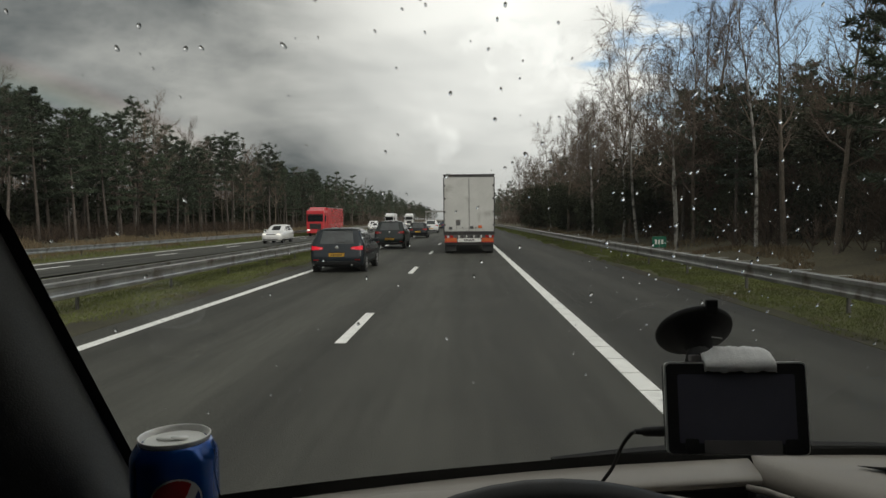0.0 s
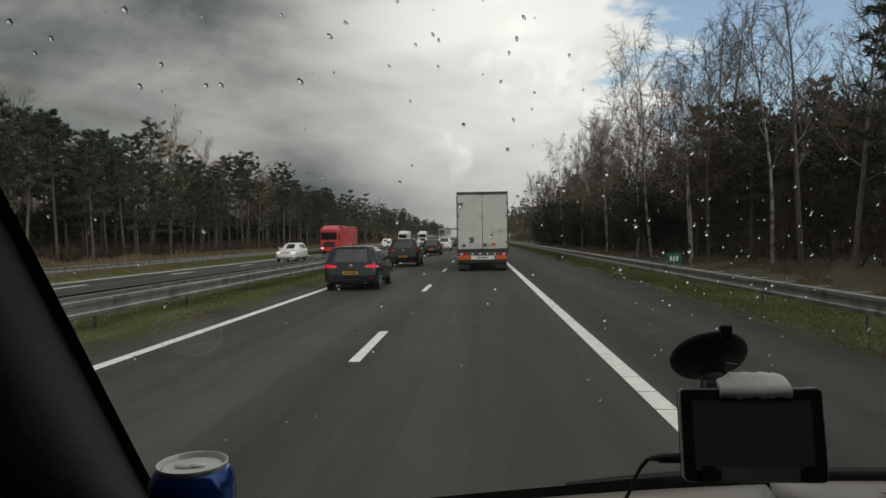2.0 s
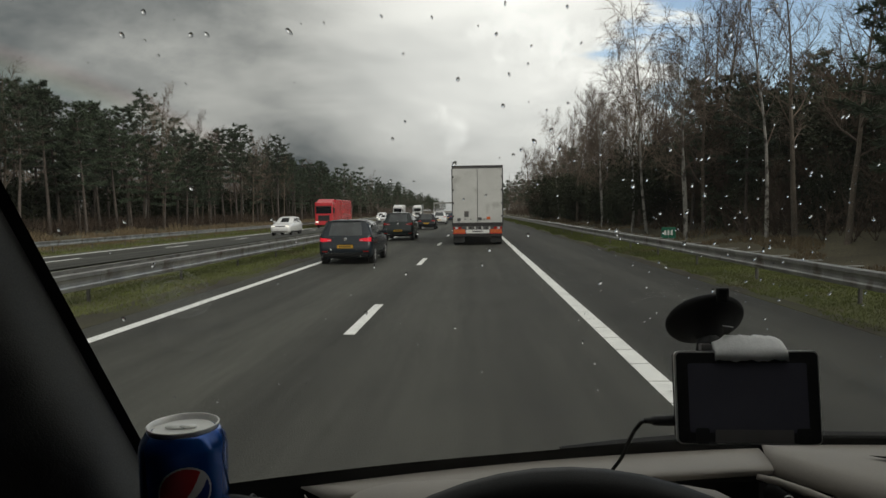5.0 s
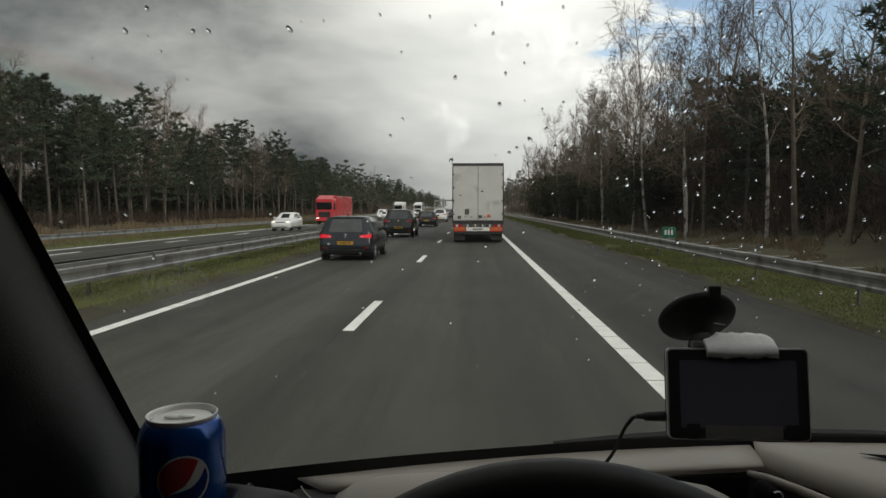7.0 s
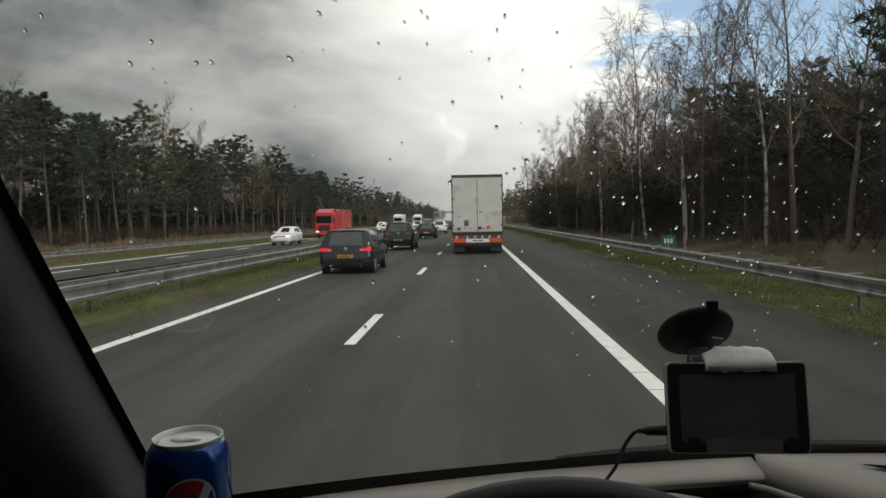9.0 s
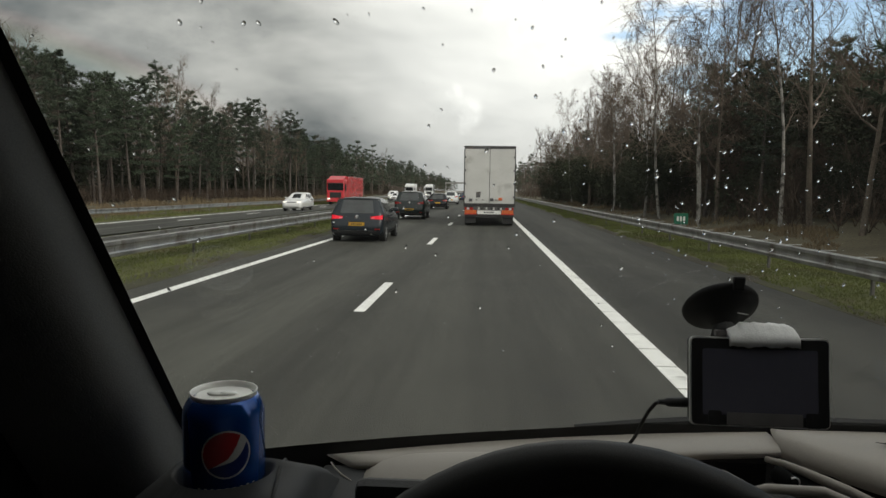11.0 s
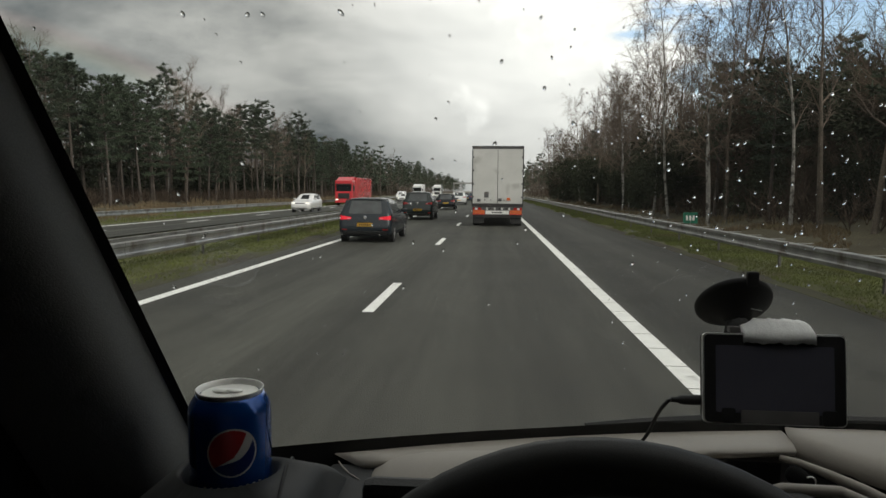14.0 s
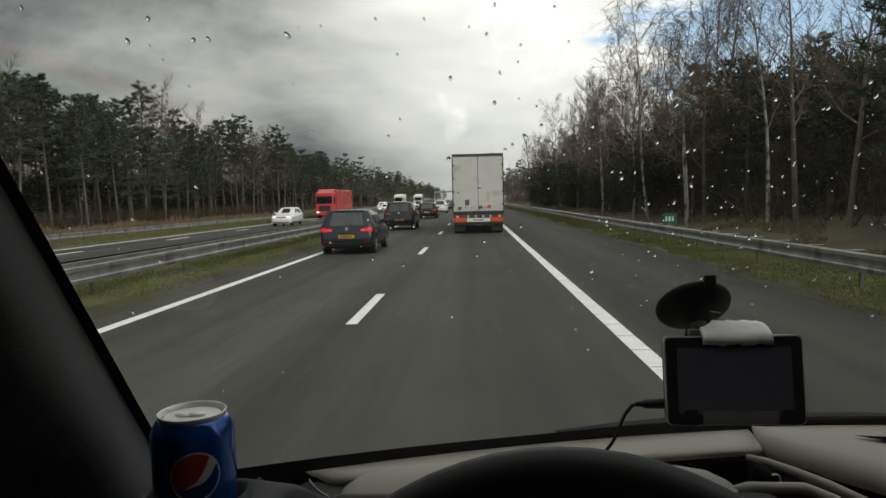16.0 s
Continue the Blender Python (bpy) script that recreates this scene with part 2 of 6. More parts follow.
lane_r.inputs["From Min"].default_value, lane_r.inputs["To Min"].default_value, lane_r.inputs["To Max"].default_value = -1.0, 0.86, 1.10
fine_m.inputs["Scale"].default_value = (5.0, 0.35, 1.0)
fine_n.inputs["Scale"].default_value, fine_n.inputs["Detail"].default_value = 2.0, 5
fine_r.inputs["From Min"].default_value, fine_r.inputs["From Max"].default_value, fine_r.inputs["To Min"].default_value, fine_r.inputs["To Max"].default_value = 0.3, 0.7, 0.88, 1.12
al.new(band_c.outputs["Object"], fine_m.inputs[0]); al.new(fine_m.outputs[0], fine_n.inputs["Vector"]); al.new(fine_n.outputs["Fac"], fine_r.inputs["Value"])
al.new(band_r.outputs[0], lane_a.inputs[0]); al.new(lane_r.outputs[0], lane_a.inputs[1]); al.new(lane_a.outputs[0], lane_b.inputs[0]); al.new(fine_r.outputs[0], lane_b.inputs[1])
hard_r, hard_x = an.new("ShaderNodeMapRange"), an.new("ShaderNodeMath")   # the hard shoulder is an older, darker layer
hard_x.operation = "MULTIPLY"
for key, value in (("From Min", 1.98), ("From Max", 2.12), ("To Min", 1.02), ("To Max", 0.78)):
    hard_r.inputs[key].default_value = value
al.new(lane_s.outputs["X"], hard_r.inputs["Value"]); al.new(hard_r.outputs[0], hard_x.inputs[0]); al.new(lane_b.outputs[0], hard_x.inputs[1])
ab = an["Principled BSDF"]
old = ab.inputs["Base Color"].links[0].from_socket
al.new(old, band_x.inputs["A"]); al.new(hard_x.outputs[0], band_x.inputs["B"]); al.new(band_x.outputs["Result"], ab.inputs["Base Color"])
PAINT = mat("road paint", (0.82, 0.82, 0.79), 0.6, vary=0.1, scale=4, grain=0.12, grain_scale=90, bump=0.2, stain=(0.42, 0.42, 0.4), stain_scale=3.0, stain_at=0.62)
SOIL = mat("verge soil", (0.036, 0.030, 0.020), 0.95, vary=0.35, scale=0.8, grain=0.3, grain_scale=30, bump=0.6, stain=(0.048, 0.050, 0.020), stain_scale=0.35, stain_at=0.46)
GRASS = mat("winter grass", (0.100, 0.116, 0.028), 0.9, vary=0.3, scale=0.6, grain=0.15, grain_scale=8, random_tint=0.1, stain=(0.11, 0.095, 0.040), stain_scale=0.5, stain_at=0.56)
STRAW = mat("dry straw grass", (0.155, 0.115, 0.066), 0.9, vary=0.3, scale=0.5, random_tint=0.1, stain=(0.16, 0.13, 0.07), stain_scale=0.4, stain_at=0.55)
LITTER = mat("forest litter", (0.082, 0.070, 0.040), 0.95, vary=0.35, scale=0.3, grain=0.3, grain_scale=9, bump=0.6)
ZINC = mat("galvanised steel", (0.33, 0.328, 0.315), 0.40, 0.75, vary=0.28, scale=1.8, grain=0.14, grain_scale=45, stain=(0.15, 0.125, 0.105), stain_scale=1.6, stain_at=0.56)
TURF = mat("olive turf", (0.078, 0.082, 0.026), 0.95, vary=0.25, scale=0.7, grain=0.3, grain_scale=25, bump=0.5, stain=(0.085, 0.070, 0.036), stain_scale=0.45, stain_at=0.54)
POST = mat("weathered post steel", (0.12, 0.115, 0.105), 0.65, 0.5, vary=0.25, scale=4, grain=0.1)
BARK = mat("dark bark", (0.105, 0.085, 0.066), 0.95, vary=0.35, scale=1.2, grain=0.35, grain_scale=14, bump=0.7, random_tint=0.3)
TWIG = mat("brown twigs", (0.115, 0.088, 0.068), 0.9, vary=0.3, scale=0.5, random_tint=0.3)
BIRCH = mat("birch bark", (0.28, 0.265, 0.24), 0.8, vary=0.2, scale=2.0, grain=0.2, grain_scale=12, bump=0.3, stain=(0.06, 0.052, 0.046), stain_scale=2.2, stain_at=0.49)
PINEBARK = mat("pine bark", (0.085, 0.070, 0.060), 0.95, vary=0.35, scale=1.0, grain=0.3, grain_scale=10, bump=0.7, random_tint=0.25)
NEEDLE = mat("pine needles", (0.046, 0.064, 0.037), 0.75, vary=0.4, scale=0.7, random_tint=0.3)
SHRUB = mat("evergreen shrub", (0.046, 0.052, 0.032), 0.9, vary=0.4, scale=1.2, random_tint=0.35, spec=0.15)
THICKET = mat("brown thicket twigs", (0.088, 0.066, 0.050), 0.95, vary=0.3, scale=0.6, random_tint=0.3, spec=0.1)
RUBBER = mat("black rubber", (0.018, 0.018, 0.018), 0.75, vary=0.1)
DARKPLASTIC = mat("black plastic", (0.02, 0.02, 0.021), 0.55, vary=0.12, grain=0.15, grain_scale=400, bump=0.1)
DASH = mat("grey-beige dash plastic", (0.37, 0.34, 0.30), 0.6, vary=0.05, scale=6, grain=0.08, grain_scale=1100, bump=0.06)
# darker copy of the dark grey dash plastic, with shade put into its colour
CUPSHADE = mat("shaded dash plastic", (0.026, 0.027, 0.028), 0.65, vary=0.08, scale=6, grain=0.12, grain_scale=900, bump=0.06)
DASHDARK = mat("dark grey dash plastic", (0.075, 0.075, 0.076), 0.6, vary=0.08, scale=6, grain=0.12, grain_scale=900, bump=0.06)
TRIM = mat("pillar trim cloth", (0.18, 0.183, 0.18), 0.9, vary=0.06, scale=8, grain=0.1, grain_scale=700, bump=0.1)
GLASS = clear("clear glass", (0.93, 0.95, 0.94), 0.5, 0.010)
TINTED = mat("dark tinted glass", (0.012, 0.014, 0.016), 0.04, vary=0.05, spec=0.8)
# paler copy of the tinted glass; mirrored sky is put into its grey
REARGLASS = mat("glass greyed for mirrored sky", (0.06, 0.07, 0.072), 0.03, vary=0.2, scale=2.0, spec=1.0, coat=0.8)
TARP = mat("dirty white tarpaulin", (0.52, 0.52, 0.50), 0.6, vary=0.08, scale=1.2, grain=0.05, grain_scale=25, stain=(0.38, 0.37, 0.35), stain_scale=1.3, stain_at=0.56)
SEAL = mat("black windscreen border", (0.008, 0.008, 0.008), 0.7, vary=0.1)
ALU = mat("bare aluminium", (0.97, 0.96, 0.92), 0.5, 0.5, vary=0.06, scale=30)
BLUE = mat("glossy blue lacquer", (0.004, 0.07, 0.31), 0.18, 0.5, vary=0.08, scale=20, coat=0.6)
LOGO_RED = mat("red print", (0.40, 0.014, 0.02), 0.3, vary=0.03, coat=0.4)
LOGO_WHITE = mat("white print", (0.55, 0.55, 0.54), 0.3, vary=0.03, coat=0.4)
LOGO_NAVY = mat("navy print", (0.006, 0.02, 0.13), 0.3, vary=0.03, coat=0.4)
SCREEN = mat("switched-off display glass", (0.12, 0.12, 0.155), 0.25, vary=0.1, scale=12, spec=0.5, stain=(0.15, 0.14, 0.15), stain_scale=26, stain_at=0.64)
BAR = mat("smoky grey plastic", (0.20, 0.19, 0.19), 0.3, vary=0.1, scale=30)
# black that stands for shade in gap and slot; the knob's own colour too
RECESS = mat("matt black for shaded recesses and the knob", (0.010, 0.010, 0.010), 0.95, vary=0.1, spec=0.08)
SILVER = mat("worn silver plastic", (0.75, 0.75, 0.73), 0.4, 0.1, vary=0.1, scale=30)
FOAM = mat("grey fleece", (0.88, 0.88, 0.87), 0.95, vary=0.07, scale=60, grain=0.06, grain_scale=500, bump=0.07)
CLOTH = mat("blue cloth", (0.02, 0.16, 0.34), 0.9, vary=0.2, scale=40)
LEATHER = mat("black wheel leather", (0.034, 0.034, 0.034), 0.6, vary=0.15, scale=20, grain=0.2, grain_scale=1200, bump=0.06)
LINING = mat("grey headlining", (0.5, 0.49, 0.47), 0.95, vary=0.06, grain=0.1, grain_scale=300)
WHITEPAINT = mat("white van paint", (0.7, 0.7, 0.69), 0.35, vary=0.04, coat=0.4)


# ---- helpers of this scene ----
def mesh_of(name, bm, material, smooth=False):
    me = bpy.data.meshes.new(name)
    bmesh.ops.recalc_face_normals(bm, faces=bm.faces)
    if smooth:
        for f in bm.faces:
            f.smooth = True
    bm.to_mesh(me)
    bm.free()
    me.materials.append(material)
    return me


def part(name, bm, material, parent=None, label="", smooth=False):
    ob = new(name, mesh_of(name, bm, material, smooth))
    if parent:
        ob.parent = parent
        if parent.get("placed"):
            ob.matrix_parent_inverse = parent.matrix_basis.inverted()
    if label:
        ob["label"] = label
    return ob


def anchor(name, m, label, category, group="", kind=""):
    ob = new(name)
    ob.empty_display_size = 0.2
    ob.matrix_basis = m
    return tagged(ob, label, category, group, kind)


def box(bm, x0, x1, y0, y1, z0, z1, bevel=0.0, seg=2):
    r = bmesh.ops.create_cube(bm, size=1)
    bmesh.ops.transform(bm, matrix=Matrix.Translation(((x0 + x1) / 2, (y0 + y1) / 2, (z0 + z1) / 2)) @ Matrix.Diagonal((x1 - x0, y1 - y0, z1 - z0, 1)), verts=r["verts"])
    if bevel:
        edges = list({e for v in r["verts"] for e in v.link_edges})
        bmesh.ops.bevel(bm, geom=edges, offset=bevel, segments=seg, affect="EDGES", profile=0.6)
    return bm


def boxed(*a, **k):
    return box(bmesh.new(), *a, **k)


def tube(bm, pts, radii, sides=6, cap=True):
    """A tapered tube along a line of points."""
    rings = []
    pts = [Vector(p) for p in pts]
    if not hasattr(radii, "__len__"):
        radii = [radii] * len(pts)
    up = None
    for i, p in enumerate(pts):
        d = (pts[min(i + 1, len(pts) - 1)] - pts[max(i - 1, 0)]).normalized()
        if up is None:
            up = d.orthogonal().normalized()
        up = (up - d * up.dot(d))
        up = up.normalized() if up.length > 1e-6 else d.orthogonal().normalized()
        side = d.cross(up)
        rings.append([bm.verts.new(p + (up * math.cos(a) + side * math.sin(a)) * radii[i]) for a in (2 * math.pi * k / sides for k in range(sides))])
    for a, b in zip(rings, rings[1:]):
        for k in range(sides):
            bm.faces.new((a[k], a[(k + 1) % sides], b[(k + 1) % sides], b[k]))
    if cap:
        bm.faces.new(rings[0][::-1])
        bm.faces.new(rings[-1])
    return bm


def lathe(bm, profile, sides=24, m=Matrix()):
    """Turns (radius, height) points round z."""
    rings = []
    for r, h in profile:
        rings.append([bm.verts.new(m @ Vector((r * math.cos(a), r * math.sin(a), h))) for a in (2 * math.pi * k / sides for k in range(sides))])
    for a, b in zip(rings, rings[1:]):
        for k in range(sides):
            bm.faces.new((a[k], a[(k + 1) % sides], b[(k + 1) % sides], b[k]))
    bm.faces.new(rings[0][::-1])
    bm.faces.new(rings[-1])
    return bm


def loft(bm, sections, close=True):
    """Skins a row of equal-length loops; the first and last are capped."""
    rings = [[bm.verts.new(p) for p in s] for s in sections]
    n = len(rings[0])
    for a, b in zip(rings, rings[1:]):
        for k in range(n if close else n - 1):
            bm.faces.new((a[k], a[(k + 1) % n], b[(k + 1) % n], b[k]))
    if close:
        bm.faces.new(rings[0][::-1])
        bm.faces.new(rings[-1])
    return bm


def sheet(bm, xs, ys, height):
    """A ground sheet over a grid of xs and ys."""
    grid = [[bm.verts.new((x, y, height(x, y))) for y in ys] for x in xs]
    for a, b in zip(grid, grid[1:]):
        for k in range(len(ys) - 1):
            bm.faces.new((a[k], b[k], b[k + 1], a[k + 1]))
    return bm


# ---- the ground and the motorway ----
EDGE_R, EDGE_L = 5.35, -5.95          # asphalt edges
RAIL_R, RAIL_L = 6.25, -7.0           # crash barriers
OPP = (-14.7, -22.9)                  # asphalt of the other carriageway
FAR_RAIL = -24.1


def land(x, y):
    """The height of the land: two carriageways with a crossfall, verges, rising a little into the woods."""
    if x > EDGE_R:
        return 0.10 * min(1, (x - EDGE_R) / 0.5) - 0.35 * max(0, min(1, (x - 7.2) / 3.0)) + 1.5 * max(0, min(1, (x - 10.2) / 9.8))
    if x > EDGE_L:
        return -0.05
    d = -7.4 - x
    h = 0.09 * min(1, (EDGE_L - x) / 0.5) if d < 0 else 0.09
    if d > 0:
        h -= 0.03 * d + 0.09 * min(1, d / 5)
    if x < OPP[1]:
        h += 0.08 * min(1, (OPP[1] - x) / 0.6) + 0.16 * max(0, min(5.0, -25.0 - x)) + 0.045 * max(0, -30 - x)
    elif x < OPP[0]:
        h -= 0.05
    return h


bm = bmesh.new()
xs = [-2500, -900, -300, -120, -70, -50, -40, -34, -30, -27, -25.2, -24, -23.5, OPP[1] - 0.02, OPP[1] + 0.02, -19, OPP[0] - 0.02, OPP[0] + 0.02, -13, -11, -9, -8, -7.4, -6.9, -6.45, -6.2,
      EDGE_L - 0.02, EDGE_L + 0.02, -2, 2, EDGE_R - 0.02, EDGE_R + 0.02, 5.6, 5.85, 6.2, 6.7, 7.2, 8, 9, 10.2, 12, 14, 18, 24, 32, 44, 80, 200, 600, 2500]
ys = [-2500, -600, -150, -40, 0, 10, 20, 30, 45, 60, 80, 110, 150, 200, 280, 400, 600, 1000, 2500]
sheet(bm, xs, ys, land)
ground = tagged(part("ground", bm, SOIL), "brown winter soil of the motorway verges and woods", "ground", kind="structure")
ground.data.materials.append(LITTER); ground.data.materials.append(TURF)
for f in ground.data.polygons:
    c = f.center
    if c.x < -25 or c.x > 10.5:
        f.material_index = 1
    elif 5.7 < c.x < 10.5 or -14.6 < c.x < -6.4 or -25 < c.x < -23.2:
        f.material_index = 2

bm = bmesh.new()
box(bm, EDGE_L, EDGE_R, -300, 2000, -0.3, 0.0)
tagged(part("road", bm, ASPHALT), "dark grey porous asphalt motorway carriageway with hard shoulder", "road", kind="structure")
bm = bmesh.new()
sheet(bm, [OPP[1], -19, OPP[0]], [-300, -20, 0, 20, 60, 150, 400, 2000], lambda x, y: land(x, y) + 0.06)
tagged(part("road_opposite", bm, ASPHALT), "dark grey asphalt of the opposite carriageway", "road", kind="structure")


def strip(name, x, width, y0, y1, z0, label, group="road markings"):
    bm = bmesh.new()
    box(bm, x - width / 2, x + width / 2, y0, y1, z0 - 0.01, z0 + 0.004)
    return tagged(part(name, bm, PAINT), label, "road marking", group, "structure")


strip("edge_line", -5.3, 0.2, -60, 1500, 0.0, "white solid edge line on the asphalt beside the median")
zo = lambda x: land(x, 0) + 0.06
strip("edge_line", -15.9, 0.26, -60, 1500, zo(-15.9) + 0.008, "white solid edge line of the opposite carriageway")
strip("edge_line", -21.9, 0.26, -60, 1500, zo(-21.9) + 0.008, "white solid edge line of the opposite carriageway")
# the shoulder line is laid in short plates with dark joints close to the van
for i in range(48):
    strip("edge_line", 1.83, 0.22, -2.48 + i * 0.76, -2.48 + i * 0.76 + 0.728, 0.0, "white edge line laid in short thermoplastic lengths")
strip("edge_line", 1.83, 0.22, -60, -2.5, 0.0, "white solid edge line beside the hard shoulder")
strip("edge_line", 1.83, 0.22, 34, 1500, 0.0, "white solid edge line beside the hard shoulder")
for i in range(-2, 40):
    strip("lane_dash", -1.77, 0.16, 9.2 + 12 * i, 12.2 + 12 * i, 0.0, "white lane dash on the asphalt")
for i in range(-1, 30):
    strip("lane_dash", -18.9, 0.2, 4 + 12 * i, 7 + 12 * i, zo(-18.9) + 0.008, "white lane dash of the opposite carriageway")


# ---- crash barriers ----
def beam_profile(x, z, s):
    """Cross-section of a hollow rail with a flat top and a shallow groove in the face that looks to the side s."""
    face = [(0.0, 0.155), (0.055, 0.153), (0.072, 0.142), (0.076, 0.080), (0.058, 0.052), (0.050, 0.0), (0.058, -0.052), (0.076, -0.080), (0.072, -0.142), (0.055, -0.153), (0.0, -0.155)]
    front = [(x + s * a, z + b) for a, b in face]
    rear = [(x - s * 0.05, z + b) for a, b in face[::-1]]
    return front + rear


def barrier(name, x, s, zfoot, ztop, spacing, phase, double, label):
    b = anchor(name, pose(x, 0, 0), label, "crash barrier", kind="structure")
    spans = [(-40, 0)] + [(4.0 * i, 4.0 * i + 4.0) for i in range(0, 40)] + [(160, 1200)]
    for y0, y1 in spans:
        for side, off in ((s, 0.0),) if not double else ((s, 0.0), (-s, -0.62 * s)):
            bm = bmesh.new()
            wob = 0.006 * math.sin(y0 * 1.7 + off)
            prof = beam_profile(off, ztop - 0.155 + wob, side)
            loft(bm, [[(px, yy, pz) for px, pz in prof] for yy in (y0 + 0.004, y1 - 0.004)])
            part("beam", bm, ZINC, b)
    post = None
    for i in range(-8, int(200 / spacing)):
        yy = phase + i * spacing
        if post is None:
            bm = bmesh.new()
            off = -0.31 * s if double else -0.12 * s
            box(bm, off - 0.028, off + 0.028, -0.028, 0.028, zfoot - 0.4, ztop - 0.04, 0.008, 1)
            if double:
                box(bm, -0.6 if s > 0 else 0.0, 0.0 if s > 0 else 0.6, -0.035, 0.035, ztop - 0.12, ztop - 0.05)
            else:
                box(bm, min(off, 0), max(off, 0), -0.04, 0.04, ztop - 0.2, ztop - 0.06)
            post = part("post", bm, POST, b)
            post.location = (0, yy, 0)
        else:
            o = new("post", post.data)
            o.parent = b
            o.location = (0, yy, 0)
    if x > 0:
        bar = None
        for i in range(0, 120):
            yy = phase + (i + 0.25) * spacing / 3
            if bar is None:
                bm = bmesh.new()
                box(bm, min(0.0, -0.70 * s), max(0.0, -0.36 * s), -0.014, 0.014, ztop - 0.004, ztop + 0.014, 0.004, 1)
                bar = part("spacer_bar", bm, ZINC, b)
                bar.location = (0, yy, 0)
            else:
                o = new("spacer_bar", bar.data)
                o.parent = b
                o.location = (0, yy, 0)
    return b


barrier("crash_barrier", RAIL_R, -1, 0.1, 0.70, 4.0, 3.2, False, "galvanised steel crash barrier with spacer bars, on posts in the grass verge")
barrier("crash_barrier", RAIL_L, 1, 0.09, 0.70, 4.0, 0.2, True, "double-sided weathered steel crash barrier in the median")
barrier("crash_barrier", FAR_RAIL, 1, land(FAR_RAIL, 0), land(FAR_RAIL, 0) + 0.72, 4.0, 1.1, False, "galvanised steel crash barrier along the far woods")


# ---- the van that carries the camera: cab and what stands in it ----
VAN_X = 0.45                                            # middle of the cab
van = anchor("delivery_van", pose(VAN_X, -1.0, 0), "white delivery van with a grey-beige dashboard, driving on the road", "van")
van["placed"] = 1
DASH_Z = 1.45


def screen_foot(x):
    """How far ahead the windscreen meets the dashboard."""
    return 0.78 - 0.27 * (x - VAN_X) ** 2


def screen(x, z):
    return Vector((x, screen_foot(x) - 0.6 * (z - DASH_Z), z))


def edge_x(z):
    return -0.3150 - 0.064 * (z - 1.525)


def cab_x(u, z):
    """u from 0 at the left edge of the windscreen to 1 at the right."""
    x0 = edge_x(z)
    return x0 + u * 2 * (VAN_X - x0)


bm = bmesh.new()
zs = [DASH_Z - 0.03 + i * 0.07 for i in range(9)]
grid = [[bm.verts.new(screen(cab_x(u / 16, z), z)) for u in range(17)] for z in zs]
for a, b in zip(grid, grid[1:]):
    for k in range(16):
        bm.faces.new((a[k], a[k + 1], b[k + 1], b[k]))
pane = part("windscreen", bm, GLASS, van, "clear laminated windscreen with rain on it", smooth=True)
if pane.data.polygons[0].normal.y > 0:
    pane.data.flip_normals()
pane.visible_shadow = False
# black border along the foot and both edges
bm = bmesh.new()
foot = []
for i in range(33):
    x = cab_x(i / 32, DASH_Z)
    p = screen(x, DASH_Z)
    foot.append((p + Vector((0, -0.004, -0.06)), p + Vector((0, -0.004, 0.0045 + 0.0025 * max(0.0, min(1.0, (x - 0.05) / 0.12))))))
for (a0, a1), (b0, b1) in zip(foot, foot[1:]):
    bm.faces.new([bm.verts.new(v) for v in (a0, b0, b1, a1)])
part("screen_border", bm, SEAL, pane, "black ceramic border")
for s in (0, 1):
    bm = bmesh.new()
    pts = []
    for i in range(12):
        z = DASH_Z - 0.02 + i * 0.05
        x = cab_x(s, z)
        inner = 0.0104 if s == 0 else -0.0104
        pts.append((screen(x, z) + Vector((-inner * 0.5, -0.006, 0)), screen(x + inner, z) + Vector((0, -0.006, 0))))
    for (a0, a1), (b0, b1) in zip(pts, pts[1:]):
        bm.faces.new([bm.verts.new(v) for v in (a0, b0, b1, a1)])
    part("screen_border", bm, SEAL, pane, "black rubber edge seal")

# faint print that an old suction cup left on the glass
SMEAR = bpy.data.materials.new("dried residue on glass")
SMEAR.use_nodes = True
sn, sl = SMEAR.node_tree.nodes, SMEAR.node_tree.links
sn.clear()
s_t, s_d, s_x, s_n, s_r, s_o = (sn.new("ShaderNode" + k) for k in ("BsdfTransparent", "BsdfTranslucent", "MixShader", "TexNoise", "MapRange", "OutputMaterial"))
s_d.inputs["Color"].default_value = (0.8, 0.82, 0.8, 1)
s_n.inputs["Scale"].default_value, s_n.inputs["Detail"].default_value = 90, 5
for key, value in (("From Min", 0.35), ("From Max", 0.7), ("To Min", 0.02), ("To Max", 0.15)):
    s_r.inputs[key].default_value = value
sl.new(s_n.outputs["Fac"], s_r.inputs["Value"]); sl.new(s_r.outputs[0], s_x.inputs[0])
sl.new(s_t.outputs[0], s_x.inputs[1]); sl.new(s_d.outputs[0], s_x.inputs[2]); sl.new(s_x.outputs[0], s_o.inputs["Surface"])
bm = bmesh.new()
for r0, r1 in ((0.0, 0.008), (0.0105, 0.0145), (0.0165, 0.0185), (0.0205, 0.0245)):
    loops = []
    for r in (r0, r1):
        loops.append([bm.verts.new(screen(-0.2420 + r * math.cos(a), 1.6585 + 0.86 * r * math.sin(a)) + Vector((0, -0.0015, 0))) for a in (2 * math.pi * k / 40 for k in range(40))])
    for k in range(40):
        if r0 > 0 or k > 0:
            bm.faces.new((loops[0][k], loops[0][(k + 1) % 40], loops[1][(k + 1) % 40], loops[1][k]))
part("suction_mark", bm, SMEAR, pane, "faint ring-shaped print of a suction cup").visible_shadow = False

